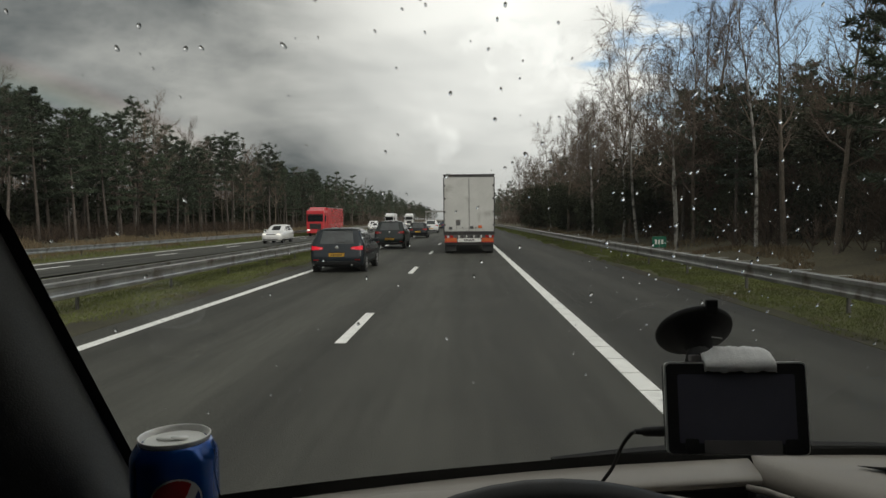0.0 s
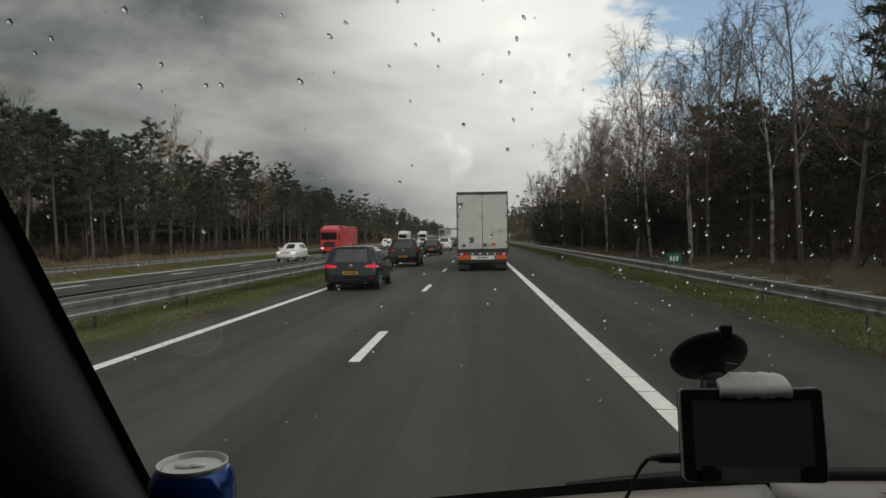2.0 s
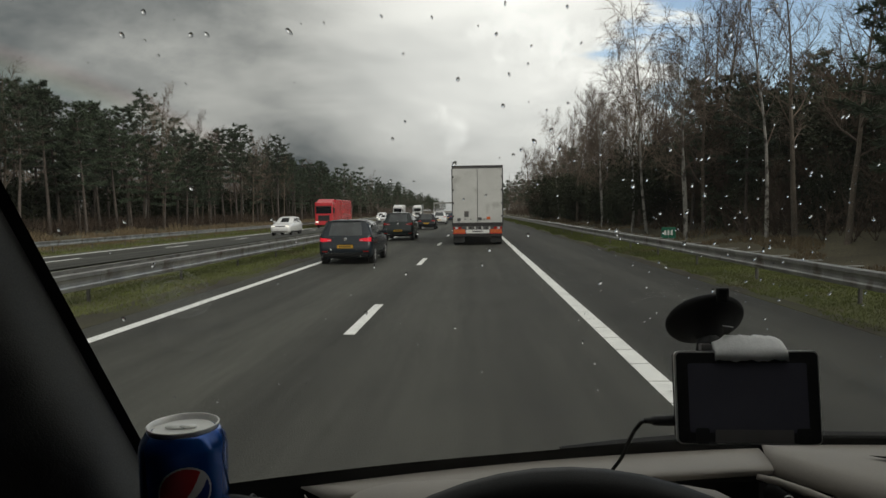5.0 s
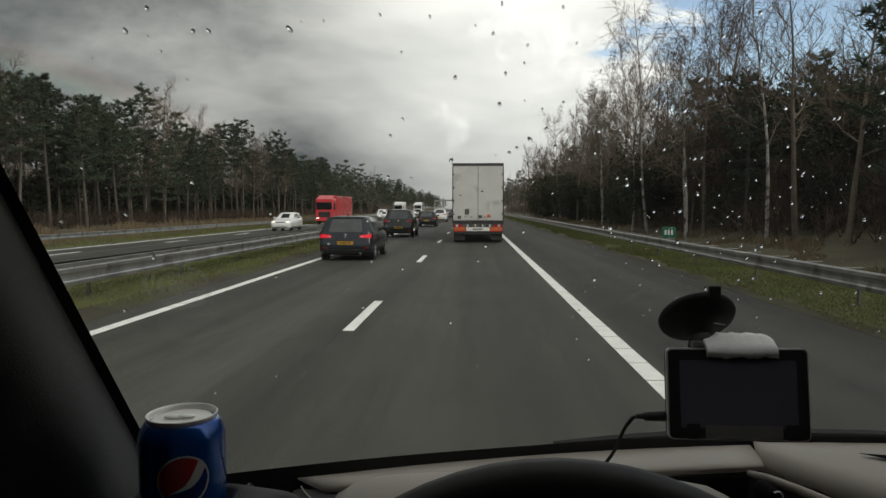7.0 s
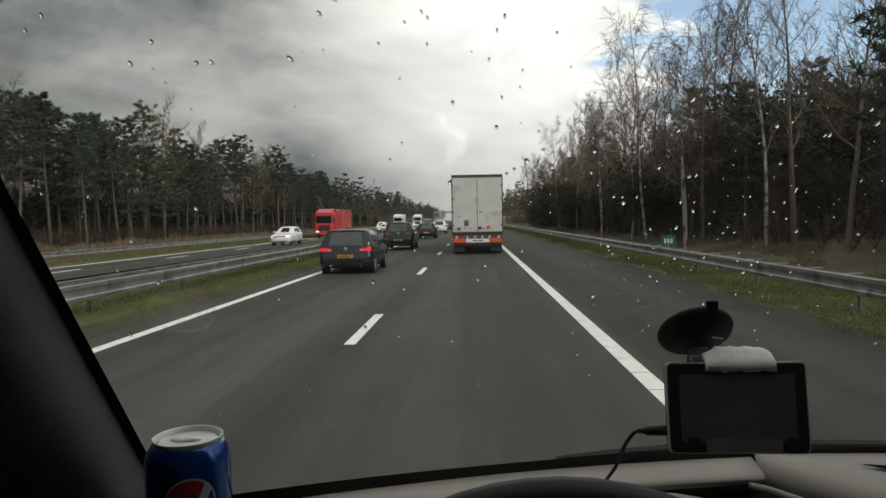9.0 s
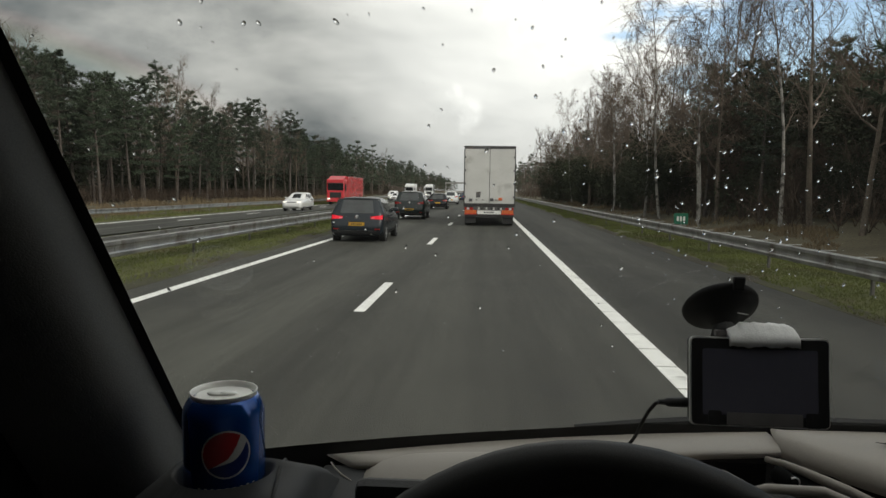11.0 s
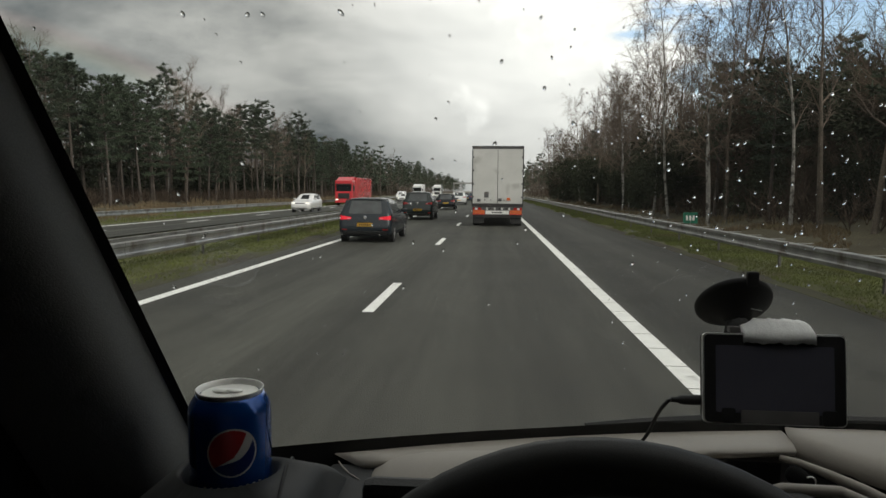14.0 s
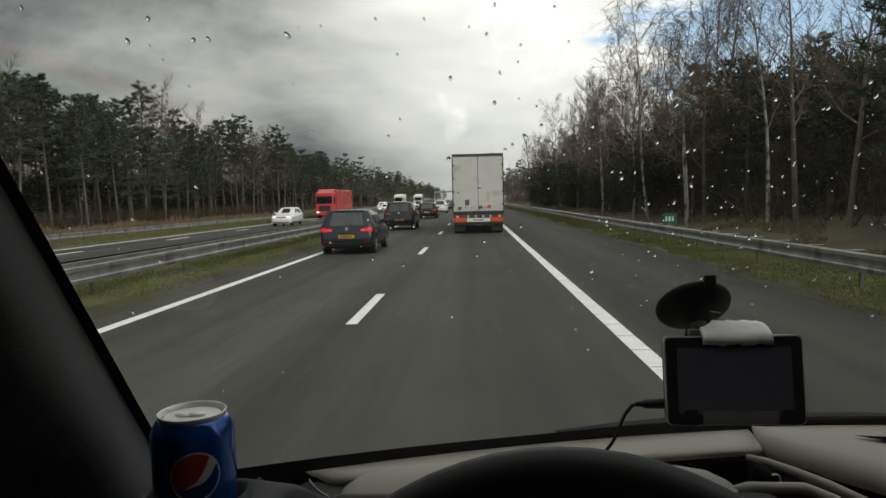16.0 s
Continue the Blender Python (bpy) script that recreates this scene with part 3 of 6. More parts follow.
# windscreen pillars: rounded trim that runs back from the glass edge
PILLAR = [(0.0, 0.004), (0.0005, -0.012), (0.0005, -0.026), (-0.001, -0.040), (-0.004, -0.051), (-0.010, -0.062), (-0.021, -0.071), (-0.038, -0.078), (-0.06, -0.081), (-0.09, -0.083), (-0.16, -0.085), (-0.16, 0.05)]
for s in (1, -1):
    sections = []
    for i in range(13):
        z = 1.20 + i * 0.065
        p = screen(edge_x(z), z)
        sections.append([((VAN_X + s * (p.x + dx + 0.001 - VAN_X)), p.y + dy, z) for dx, dy in PILLAR])
    part("pillar", loft(bmesh.new(), sections), TRIM, van, "grey trimmed windscreen pillar", smooth=True)


def shell(name, x0, x1, y0, y1, z0, z1, material, label=""):
    return part(name, boxed(x0, x1, y0, y1, z0, z1, bevel=0.012), material, van, label)


# plain unseen walls that close the cab; the pale lining bounces light forward
shell("roof", -0.50, 1.40, -3.6, 0.46, 1.985, 2.03, LINING, "grey roof lining")
shell("bulkhead", -0.46, 1.36, -0.75, -0.72, 0.45, 1.984, LINING)
shell("floor_panel", -0.46, 1.36, -0.72, 0.95, 0.40, 0.45, RUBBER)
shell("front_wall", -0.46, 1.36, 0.95, 1.02, 0.35, 1.12, WHITEPAINT)
bm = boxed(-0.40, 1.30, 0.60, 1.02, 1.121, 1.16)
part("bonnet", bm, WHITEPAINT, van)
for x0, x1 in ((-0.50, -0.461), (1.361, 1.40)):
    shell("door", x0, x1, -0.72, 0.55, 0.35, 1.30, DARKPLASTIC, "black plastic door lining")
    # solid where the door windows would be, added to block light from the sides
    shell("light_block", x0, x1, -0.72, 0.55, 1.301, 1.984, DARKPLASTIC, "added dark wall that keeps side light out of the cab")
    shell("side_wall", x0, x1, -3.6, -0.721, 0.35, 1.984, WHITEPAINT)
shell("rear_wall", -0.50, 1.40, -3.64, -3.601, 0.35, 1.984, WHITEPAINT)
for x in (-0.36, 1.26):
    for y in (0.35, -2.7):
        bm = lathe(bmesh.new(), [(0.15, -0.1), (0.30, -0.1), (0.33, -0.07), (0.33, 0.07), (0.30, 0.1), (0.15, 0.1)], 24, Matrix.Translation((x, y, 0.33)) @ pose(0, 0, 0, 0, 90, 0))
        part("wheel", bm, RUBBER, van)

# dashboard
dash = part("dashboard", boxed(-0.17, 1.355, 0.42, 0.60, 0.95, 1.36, bevel=0.02), DASHDARK, van, "dark grey dashboard body")


def dash_panel(name, corners, rise, thick, material, label="", n=14, crisp=0.010):
    """A softly crowned panel over the four corners (far left, far right, near right, near left), with rounded near edge."""
    fl, fr, nr, nl = (Vector(c) for c in corners)
    bm = bmesh.new()
    rows = []
    for j in range(9):
        v = j / 8
        row = []
        for i in range(n + 1):
            u = i / n
            p = (fl * (1 - u) + fr * u) * (1 - v) + (nl * (1 - u) + nr * u) * v
            if v == 0:
                p.y = screen_foot(p.x) - 0.002
            p.z += rise * math.sin(math.pi * v * 0.75) - (crisp * max(0, (v - 0.85) / 0.15) ** 2)
            row.append(bm.verts.new(p))
        rows.append(row)
    rows.append([bm.verts.new(v.co + Vector((0, 0.003, -thick))) for v in rows[-1]])
    for a, b in zip(rows, rows[1:]):
        for i in range(n):
            bm.faces.new((a[i], a[i + 1], b[i + 1], b[i]))
    for side in (0, n):
        bm.faces.new([r[side] for r in rows])
    return part(name, bm, material, dash, label, smooth=True)


dash_panel("top_panel", ((-0.188, 0.67, 1.441), (0.318, 0.775, 1.446), (0.300, 0.692, 1.451), (-0.150, 0.640, 1.441)), 0.004, 0.006, DASH, "grey-beige soft dash top", crisp=0.002)
dash_panel("passenger_panel", ((0.322, 0.775, 1.449), (0.95, 0.71, 1.449), (0.80, 0.42, 1.36), (0.305, 0.704, 1.449)), 0.012, 0.010, DASH, "grey-beige passenger dash top")
# black sheet for the shade in the gap between the passenger panel and the tray edge
RIM_LINE = ((0.300, 0.684, 1.443), (0.325, 0.673, 1.436), (0.352, 0.660, 1.427), (0.403, 0.640, 1.406), (0.60, 0.53, 1.335), (0.80, 0.418, 1.263))
bm = bmesh.new()
gap_rows = []
for x, y, z in RIM_LINE:
    e = Vector((0.305, 0.704, 1.449)).lerp(Vector((0.80, 0.42, 1.36)), max(0.0, (x - 0.305) / 0.495))
    gap_rows.append([bm.verts.new(e + Vector((0, 0.004, -0.008))), bm.verts.new((x, y + 0.003, z - 0.002))])
for r0, r1 in zip(gap_rows, gap_rows[1:]):
    bm.faces.new((r0[0], r0[1], r1[1], r1[0]))
bmesh.ops.solidify(bm, geom=list(bm.faces), thickness=0.003)
part("gap_shade", bm, RECESS, dash)
# near-left edge of the passenger panel and the tray beside it
bm = bmesh.new()
tube(bm, [(0.282, 0.690, 1.446), (0.300, 0.684, 1.443), (0.325, 0.673, 1.436), (0.352, 0.660, 1.427), (0.403, 0.640, 1.406), (0.60, 0.53, 1.335), (0.80, 0.418, 1.263)], [0.003, 0.004, 0.005, 0.006, 0.006, 0.006, 0.006], 10)
part("tray_rim", bm, DASH, dash, "rounded beige tray edge", smooth=True)
part("tray_wall", loft(bmesh.new(), [[(x, y, z0), (x + 0.006, y, z0), (x + 0.006, y, z1), (x, y, z1)] for x, y, z0, z1 in ((0.284, 0.69, 1.33, 1.44), (0.325, 0.673, 1.33, 1.43), (0.352, 0.66, 1.33, 1.421), (0.60, 0.53, 1.30, 1.33))]), DASHDARK, dash)
part("tray_floor", boxed(0.10, 0.44, 0.44, 0.70, 1.345, 1.362), DASHDARK, dash, "dark storage tray under the dash top")
part("tray_back", boxed(0.08, 0.31, 0.700, 0.712, 1.33, 1.436), DARKPLASTIC, dash)
bm = bmesh.new()
tube(bm, [(0.235, 0.632, 1.430), (0.265, 0.64, 1.434), (0.318, 0.638, 1.434), (0.340, 0.625, 1.428), (0.375, 0.59, 1.405)], 0.006, 10)
part("vent_surround", bm, DASH, dash, "beige centre vent surround", smooth=True)
part("vent_panel", boxed(0.22, 0.36, 0.53, 0.63, 1.36, 1.412, bevel=0.006), DARKPLASTIC, dash)
for i in range(6):
    part("vent_slat", boxed(0.258 + i * 0.011, 0.264 + i * 0.011, 0.59, 0.605, 1.405, 1.422), DARKPLASTIC, dash)
bm = lathe(bmesh.new(), [(0.003, 0.0), (0.0085, 0.0), (0.0095, 0.004), (0.0088, 0.020), (0.007, 0.023), (0.002, 0.0235)], 20, Matrix.Translation((0.288, 0.674, 1.437)) @ pose(0, 0, 0, 100, 0, 20))
knob = part("knob", bm, RECESS, dash, "round black knob with a modelled bright crescent", smooth=True)
km = Matrix.Translation((0.288, 0.674, 1.437)) @ pose(0, 0, 0, 100, 0, 20)
# silver arc modelled as the bright crescent of light on the knob
part("knob_highlight", tube(bmesh.new(), [km @ Vector((0.0088 * math.cos(radians(a)), 0.0088 * math.sin(radians(a)), 0.0215)) for a in range(-10, 111, 15)], 0.0009, 6), SILVER, knob)
# black sheet over the passenger panel for a slot's shaded inside, with a pointed end
bm = bmesh.new()
rows = []
for i in range(9):
    q = i / 8
    u = 0.17 + 0.30 * q
    row = []
    for v in (max(0.14, 0.36 - 1.08 * (u - 0.17)), min(0.5, 0.37 + 1.0 * (u - 0.17))):
        p = Vector((0.322, 0.775, 1.449)).lerp(Vector((0.95, 0.71, 1.449)), u) * (1 - v) + Vector((0.305, 0.704, 1.449)).lerp(Vector((0.80, 0.42, 1.36)), u) * v
        p.z += 0.012 * math.sin(math.pi * v * 0.75) + 0.003
        row.append(bm.verts.new(p))
    rows.append(row)
for r0, r1 in zip(rows, rows[1:]):
    bm.faces.new((r0[0], r0[1], r1[1], r1[0]))
bmesh.ops.solidify(bm, geom=list(bm.faces), thickness=0.003)
part("slot", bm, RECESS, dash, "black pointed sheet standing for a shaded slot")

part("under_dash", boxed(-0.17, 1.1, 0.712, 0.722, 1.25, 1.434), DARKPLASTIC, dash)
# instrument cowl behind the wheel
sections = []
for j in range(11):
    v = j / 10
    y = 0.66 - 0.13 * v
    half = 0.205 - 0.03 * v ** 2
    top = 1.448 + 0.022 * math.sin(math.pi * min(1, v * 0.8 + 0.1)) - 0.03 * v ** 3
    ring = []
    for k in range(13):
        a = math.pi * k / 12
        ring.append((0.055 - half * math.cos(a), y + 0.012 * math.cos(a) ** 2, 1.40 + (top - 1.40) * math.sin(a) ** 0.45))
    sections.append(ring)
part("instrument_cowl", loft(bmesh.new(), sections), DASH, dash, "grey-beige hood over the instruments", smooth=True)

part("instrument_panel", boxed(-0.125, 0.235, 0.500, 0.521, 1.24, 1.487, bevel=0.01), DARKPLASTIC, dash, "dark instrument panel behind the wheel")

part("side_vent", boxed(-0.186, -0.12, 0.55, 0.655, 1.2, 1.437, bevel=0.006), CUPSHADE, dash, "dark grey side vent housing")
# solid black triangle standing for the shaded inside of the side vent
part("vent_shade", loft(bmesh.new(), [[(-0.172, 0.548, 1.40), (-0.135, 0.548, 1.41), (-0.150, 0.548, 1.345)], [(-0.172, 0.553, 1.40), (-0.135, 0.553, 1.41), (-0.150, 0.553, 1.345)]]), RUBBER, dash)

# left end of the dashboard with a cup holder
CAN = (-0.2355, 0.5115)


def end_top(x, y):
    return 1.491 - 0.05 * max(0, (y - 0.53) / 0.1) ** 1.2 - 1.6 * max(0, 0.46 - y) ** 1.4 - 0.26 * max(0, x + 0.19) - 0.9 * max(0, -0.285 - x)


bm = bmesh.new()
N = 40
inner, mid, rim_in, outer, wall, base = [], [], [], [], [], []
for k in range(N):
    a = 2 * math.pi * k / N
    c, s = math.cos(a), math.sin(a)
    t = min((0.074 if c > 0 else 0.16) / max(1e-6, abs(c)), (0.12 if s > 0 else 0.17) / max(1e-6, abs(s)))
    ox, oy = CAN[0] + c * t, CAN[1] + s * t
    oy = min(oy, screen_foot(ox) - 0.003)
    r = 0.0385
    inner.append(bm.verts.new((CAN[0] + c * r, CAN[1] + s * r, end_top(CAN[0] + c * r, CAN[1] + s * r) - 0.003)))
    r2 = 0.043
    mid.append(bm.verts.new((CAN[0] + c * r2, CAN[1] + s * r2, end_top(CAN[0] + c * r2, CAN[1] + s * r2) + 0.001)))
    ix, iy = CAN[0] + (ox - CAN[0]) * 0.88, CAN[1] + (oy - CAN[1]) * 0.88
    rim_in.append(bm.verts.new((ix, iy, end_top(ix, iy) + 0.001)))
    outer.append(bm.verts.new((ox, oy, end_top(ox, oy) - 0.004)))
    wall.append(bm.verts.new((CAN[0] + c * 0.0375, CAN[1] + s * 0.0375, 1.437)))
    base.append(bm.verts.new((ox, oy, 1.20)))
for a, b in ((wall, inner), (inner, mid), (mid, rim_in), (rim_in, outer), (outer, base)):
    for k in range(N):
        bm.faces.new((a[k], a[(k + 1) % N], b[(k + 1) % N], b[k]))
bm.faces.new(wall[::-1])
part("end_panel", boxed(-0.46, -0.42, 0.36, 0.60, 1.10, 1.60, bevel=0.01), DARKPLASTIC, dash)
part("end_filler", boxed(-0.46, -0.27, 0.30, 0.60, 1.10, 1.385, bevel=0.02), DARKPLASTIC, dash)
part("cup_holder", bm, CUPSHADE, dash, "dark grey dash end with a round cup holder", smooth=True)
# thin strip in the dash colour along the edge of the side vent
bm = bmesh.new()
tube(bm, [(-0.177, 0.648, 1.441), (-0.171, 0.638, 1.440), (-0.161, 0.626, 1.438), (-0.149, 0.615, 1.437)], 0.0008, 8)
part("pale_strip", bm, DASH, dash, "thin pale strip along the vent", smooth=True)

# groove between the dash end and the side vent
bm = bmesh.new()
tube(bm, [(x, y, end_top(x, y) + 0.0008) for x, y in ((-0.205, 0.585), (-0.199, 0.56), (-0.190, 0.515), (-0.182, 0.475), (-0.176, 0.44))], 0.0014, 8)
part("groove", bm, RUBBER, dash, smooth=True)

# steering wheel
WHEEL = Matrix.Translation((0.048, 0.39, 1.573)) @ pose(0, 0, 0, -20, 0, 0) @ Matrix.Translation((0, 0, -0.21))
wheel = part("steering_wheel", bmesh.new(), LEATHER, van, "black leather steering wheel")
bm = bmesh.new()
ring = []
for i in range(64):
    a = 2 * math.pi * i / 64
    ring.append([WHEEL @ Vector(((0.193 + 0.017 * math.cos(b)) * math.cos(a), 0.0155 * math.sin(b), (0.193 + 0.017 * math.cos(b)) * math.sin(a))) for b in (2 * math.pi * k / 12 for k in range(12))])
rv = [[bm.verts.new(p) for p in r] for r in ring]
for i in range(64):
    a, b = rv[i], rv[(i + 1) % 64]
    for k in range(12):
        bm.faces.new((a[k], a[(k + 1) % 12], b[(k + 1) % 12], b[k]))
part("rim", bm, LEATHER, wheel, smooth=True)
bm = bmesh.new()
lathe(bm, [(0.0, 0.0), (0.06, 0.002), (0.085, 0.012), (0.09, 0.03), (0.07, 0.05), (0.0, 0.055)], 28, WHEEL @ pose(0, 0.04, -0.01, 90, 0, 0))
part("hub", bm, DARKPLASTIC, wheel, smooth=True)
for a in (10, 170, 270):
    c, s = math.cos(radians(a)), math.sin(radians(a))
    part("spoke", tube(bmesh.new(), [WHEEL @ Vector((c * 0.06, 0.02, s * 0.06)), WHEEL @ Vector((c * 0.13, 0.012, s * 0.13)), WHEEL @ Vector((c * 0.19, 0, s * 0.19))], [0.03, 0.022, 0.02], 10), DARKPLASTIC, wheel, smooth=True)
part("column", tube(bmesh.new(), [(0.048, 0.43, 1.37), (0.048, 0.62, 1.30)], [0.07, 0.08], 16), DARKPLASTIC, van, smooth=True)

# wiper lying outside along the foot of the glass
wiper = part("wiper", tube(bmesh.new(), [(x, screen_foot(x) + 0.012 - 0.6 * dz, DASH_Z + dz) for x, dz in ((0.09, 0.000), (0.16, 0.003), (0.24, 0.006), (0.34, 0.007), (0.46, 0.006), (0.56, 0.003))], [0.003, 0.005, 0.006, 0.006, 0.005, 0.003], 6), RUBBER, van, "black rubber wiper blade")

# drink can
can = anchor("drink_can", pose(CAN[0], CAN[1], 1.4425), "blue aluminium drink can with a round emblem, in the cup holder", "drink can")
part("body", lathe(bmesh.new(), [(0.022, 0.0), (0.026, 0.002), (0.031, 0.010), (0.033, 0.016), (0.033, 0.0985), (0.0326, 0.1015), (0.0312, 0.1055), (0.0288, 0.1095), (0.0272, 0.1118), (0.0262, 0.1122), (0.020, 0.1060), (0.002, 0.1060)], 48), BLUE, can, smooth=True)
part("lid", lathe(bmesh.new(), [(0.002, 0.1072), (0.0245, 0.1075), (0.0262, 0.1126), (0.0268, 0.1145), (0.0272, 0.1158), (0.0266, 0.1163), (0.0258, 0.1158), (0.0252, 0.1120), (0.0246, 0.1096), (0.0238, 0.1094), (0.0232, 0.1118), (0.021, 0.1122), (0.001, 0.1122)], 48), ALU, can, "bare aluminium lid", smooth=True)
bm = bmesh.new()
for k in range(2):
    lathe(bm, [(0.0055 + 0.002 * k, 0.1128), (0.0055 + 0.002 * k, 0.1140 - 0.0004 * k)], 20, Matrix.Translation((0.004 - 0.009 * k, 0, 0)) @ Matrix.Diagonal((1.25, 0.8, 1, 1)))
part("ring_pull", bm, ALU, can, "bare aluminium ring pull", smooth=True)


def wrap(bm, test, r, steps=64, size=0.0195, cz=0.0725, turn=-66):
    """Cells of a round emblem laid on the can's side."""
    for i in range(steps):
        for j in range(steps):
            u0, v0 = -1 + 2 * i / steps, -1 + 2 * j / steps
            d = 2 / steps
            if test(u0 + d / 2, v0 + d / 2):
                quad = []
                for u, v in ((u0, v0), (u0 + d, v0), (u0 + d, v0 + d), (u0, v0 + d)):
                    a = radians(turn) + u * size / 0.033
                    quad.append(bm.verts.new((r * math.cos(a), r * math.sin(a), cz + v * size)))
                bm.faces.new(quad)
    bmesh.ops.remove_doubles(bm, verts=bm.verts, dist=1e-6)
    return bm


def wave_hi(u):
    return -0.22 + (0.95 * u + 1.4 * u ** 2.2 if u > 0 else 0.5 * u)


def wave_lo(u):
    return -0.37 + 0.25 * u + max(0.0, u) ** 3


part("emblem_ring", wrap(bmesh.new(), lambda u, v: 0.93 < math.hypot(u, v) < 1.0, 0.03315), LOGO_WHITE, can, "thin white ring")
part("emblem_red", wrap(bmesh.new(), lambda u, v: math.hypot(u, v) < 0.93 and v > wave_hi(u), 0.03315), LOGO_RED, can, "red field")
part("emblem_white", wrap(bmesh.new(), lambda u, v: math.hypot(u, v) < 0.93 and wave_lo(u) < v <= wave_hi(u), 0.03315), LOGO_WHITE, can, "white band")
part("emblem_navy", wrap(bmesh.new(), lambda u, v: math.hypot(u, v) < 0.93 and v <= wave_lo(u), 0.03315), LOGO_NAVY, can, "navy field")
bm = bmesh.new()
for i in range(9):
    a = radians(-66) + (i - 4) * 0.17
    w = 0.0011
    quad = [bm.verts.new((0.03315 * math.cos(a + du / 0.033), 0.03315 * math.sin(a + du / 0.033), 0.0445 + dz)) for du, dz in ((-w, 0), (w, 0), (w, 0.0009), (-w, 0.0009))]
    bm.faces.new(quad)
part("small_print", bm, LOGO_WHITE, can)

# navigation device on its suction mount
GPS = Matrix.Translation((0.2412, 0.6179, 1.549)) @ pose(0, 0, 0, -7.6, -0.9, -3.4)
gps = anchor("navigation_device", GPS, "black navigation device with dark screen on a windscreen suction mount", "navigation device")


def plate(w, h, y0, y1, r, seg=5):
    """A rounded rectangle in x and z, with depth from y0 to y1."""
    loop = []
    for cx, cz, a0 in ((w / 2 - r, h / 2 - r, 0), (-w / 2 + r, h / 2 - r, 90), (-w / 2 + r, -h / 2 + r, 180), (w / 2 - r, -h / 2 + r, 270)):
        for k in range(seg + 1):
            a = radians(a0 + 90 * k / seg)
            loop.append((cx + r * math.cos(a), cz + r * math.sin(a)))
    bm = bmesh.new()
    loft(bm, [[(x, y, z) for x, z in loop] for y in (y0, y1)])
    return bm


part("back", plate(0.125, 0.0825, 0.0022, 0.012, 0.005), DARKPLASTIC, gps)
part("case", plate(0.1266, 0.0842, -0.0012, 0.0030, 0.005), SILVER, gps, "silver plastic rim")
part("bezel", plate(0.1235, 0.0815, -0.003, 0.0006, 0.004), DARKPLASTIC, gps, "black bezel")
part("display", plate(0.104, 0.0625, -0.0036, -0.0028, 0.002), SCREEN, gps, "switched-off dusty display")
for x, w in ((-0.043, 0.012), (0.046, 0.014)):
    bm = plate(w, 0.014, -0.0042, -0.003, 0.002)
    bmesh.ops.translate(bm, vec=(x + 0.002, 0, -0.034), verts=bm.verts)
    part("corner_button", bm, DARKPLASTIC, gps)
bm = plate(0.068, 0.012, -0.0041, -0.003, 0.001)
bmesh.ops.translate(bm, vec=(0.004, 0, -0.0345), verts=bm.verts)
part("button_bar", bm, BAR, gps, "smoky grey button bar")
# fleece strip folded over the top edge: a short flap in front, the rest lying back over the case
bm = bmesh.new()
sections = []
for i in range(33):
    u = i / 32
    x = -0.0275 + 0.0635 * u
    swell = 0.0010 * math.sin(9 * u) + 0.0006 * math.sin(29 * u + 1.0) + 0.0004 * math.sin(61 * u)
    h = 0.0140 * (math.sin(math.pi * (0.17 + 0.66 * u)) ** 0.6) + swell * 0.7
    flap = 0.0335 + 0.0007 * math.sin(17 * u) + 0.0005 * math.sin(41 * u)
    sections.append([(x, -0.0058 + swell * 0.4, flap), (x, -0.0064, 0.0385), (x, -0.0056, 0.0424 + swell * 0.4), (x, -0.0015, 0.0424 + h * 0.30), (x, 0.0065, 0.0424 + h * 0.78), (x, 0.0125, 0.0424 + h), (x, 0.0165, 0.0424 + h * 0.8), (x, 0.018, 0.036), (x, 0.0135, 0.036), (x, 0.0130, 0.0425), (x, -0.0030, 0.0425), (x, -0.0034, flap + 0.0005)])
part("fleece_strip", loft(bm, sections), FOAM, gps, "grey fleece strip over the top edge", smooth=True)
bm = boxed(-0.0385, -0.0285, -0.001, 0.010, 0.0422, 0.0485, bevel=0.0015)
part("mount_clip", bm, BAR, gps, "grey plastic clip")
part("plug", tube(bmesh.new(), [(-0.0635, 0.007, -0.0225), (-0.066, 0.007, -0.0225), (-0.081, 0.006, -0.0225), (-0.0835, 0.006, -0.0226), (-0.0845, 0.006, -0.0226), (-0.091, 0.006, -0.0228)], [0.0046, 0.0050, 0.0046, 0.0040, 0.0028, 0.0024], 12), DARKPLASTIC, gps, "black power plug", smooth=True)
ginv = GPS.inverted()
cup_c = screen(0.2160, 1.6185) + Vector((0, -0.006, -0.004))
glass_n = Vector((0, -1, -0.6)).normalized()
cm = ginv @ Matrix.Translation(cup_c) @ Vector((0.06, -1, -0.95)).to_track_quat("Z", "X").to_matrix().to_4x4()
cup = part("suction_cup", lathe(bmesh.new(), [(0.0352, -0.003), (0.0367, -0.001), (0.0367, 0.001), (0.035, 0.004), (0.026, 0.009), (0.014, 0.015), (0.011, 0.024), (0.006, 0.028)], 40, cm), RUBBER, gps, "black rubber suction cup", smooth=True)
cup_n = Vector((0.06, -1, -0.95)).normalized()
cup_up = (Vector((0.12, 0, 1)) - cup_n * cup_n.z).normalized()
tabm = ginv @ Matrix.Translation(cup_c + cup_up * 0.039)
part("pull_tab", box(bmesh.new(), -0.006, 0.005, -0.003, 0.003, -0.008, 0.006, 0.002), RUBBER, cup).matrix_basis = tabm
bm = bmesh.new()
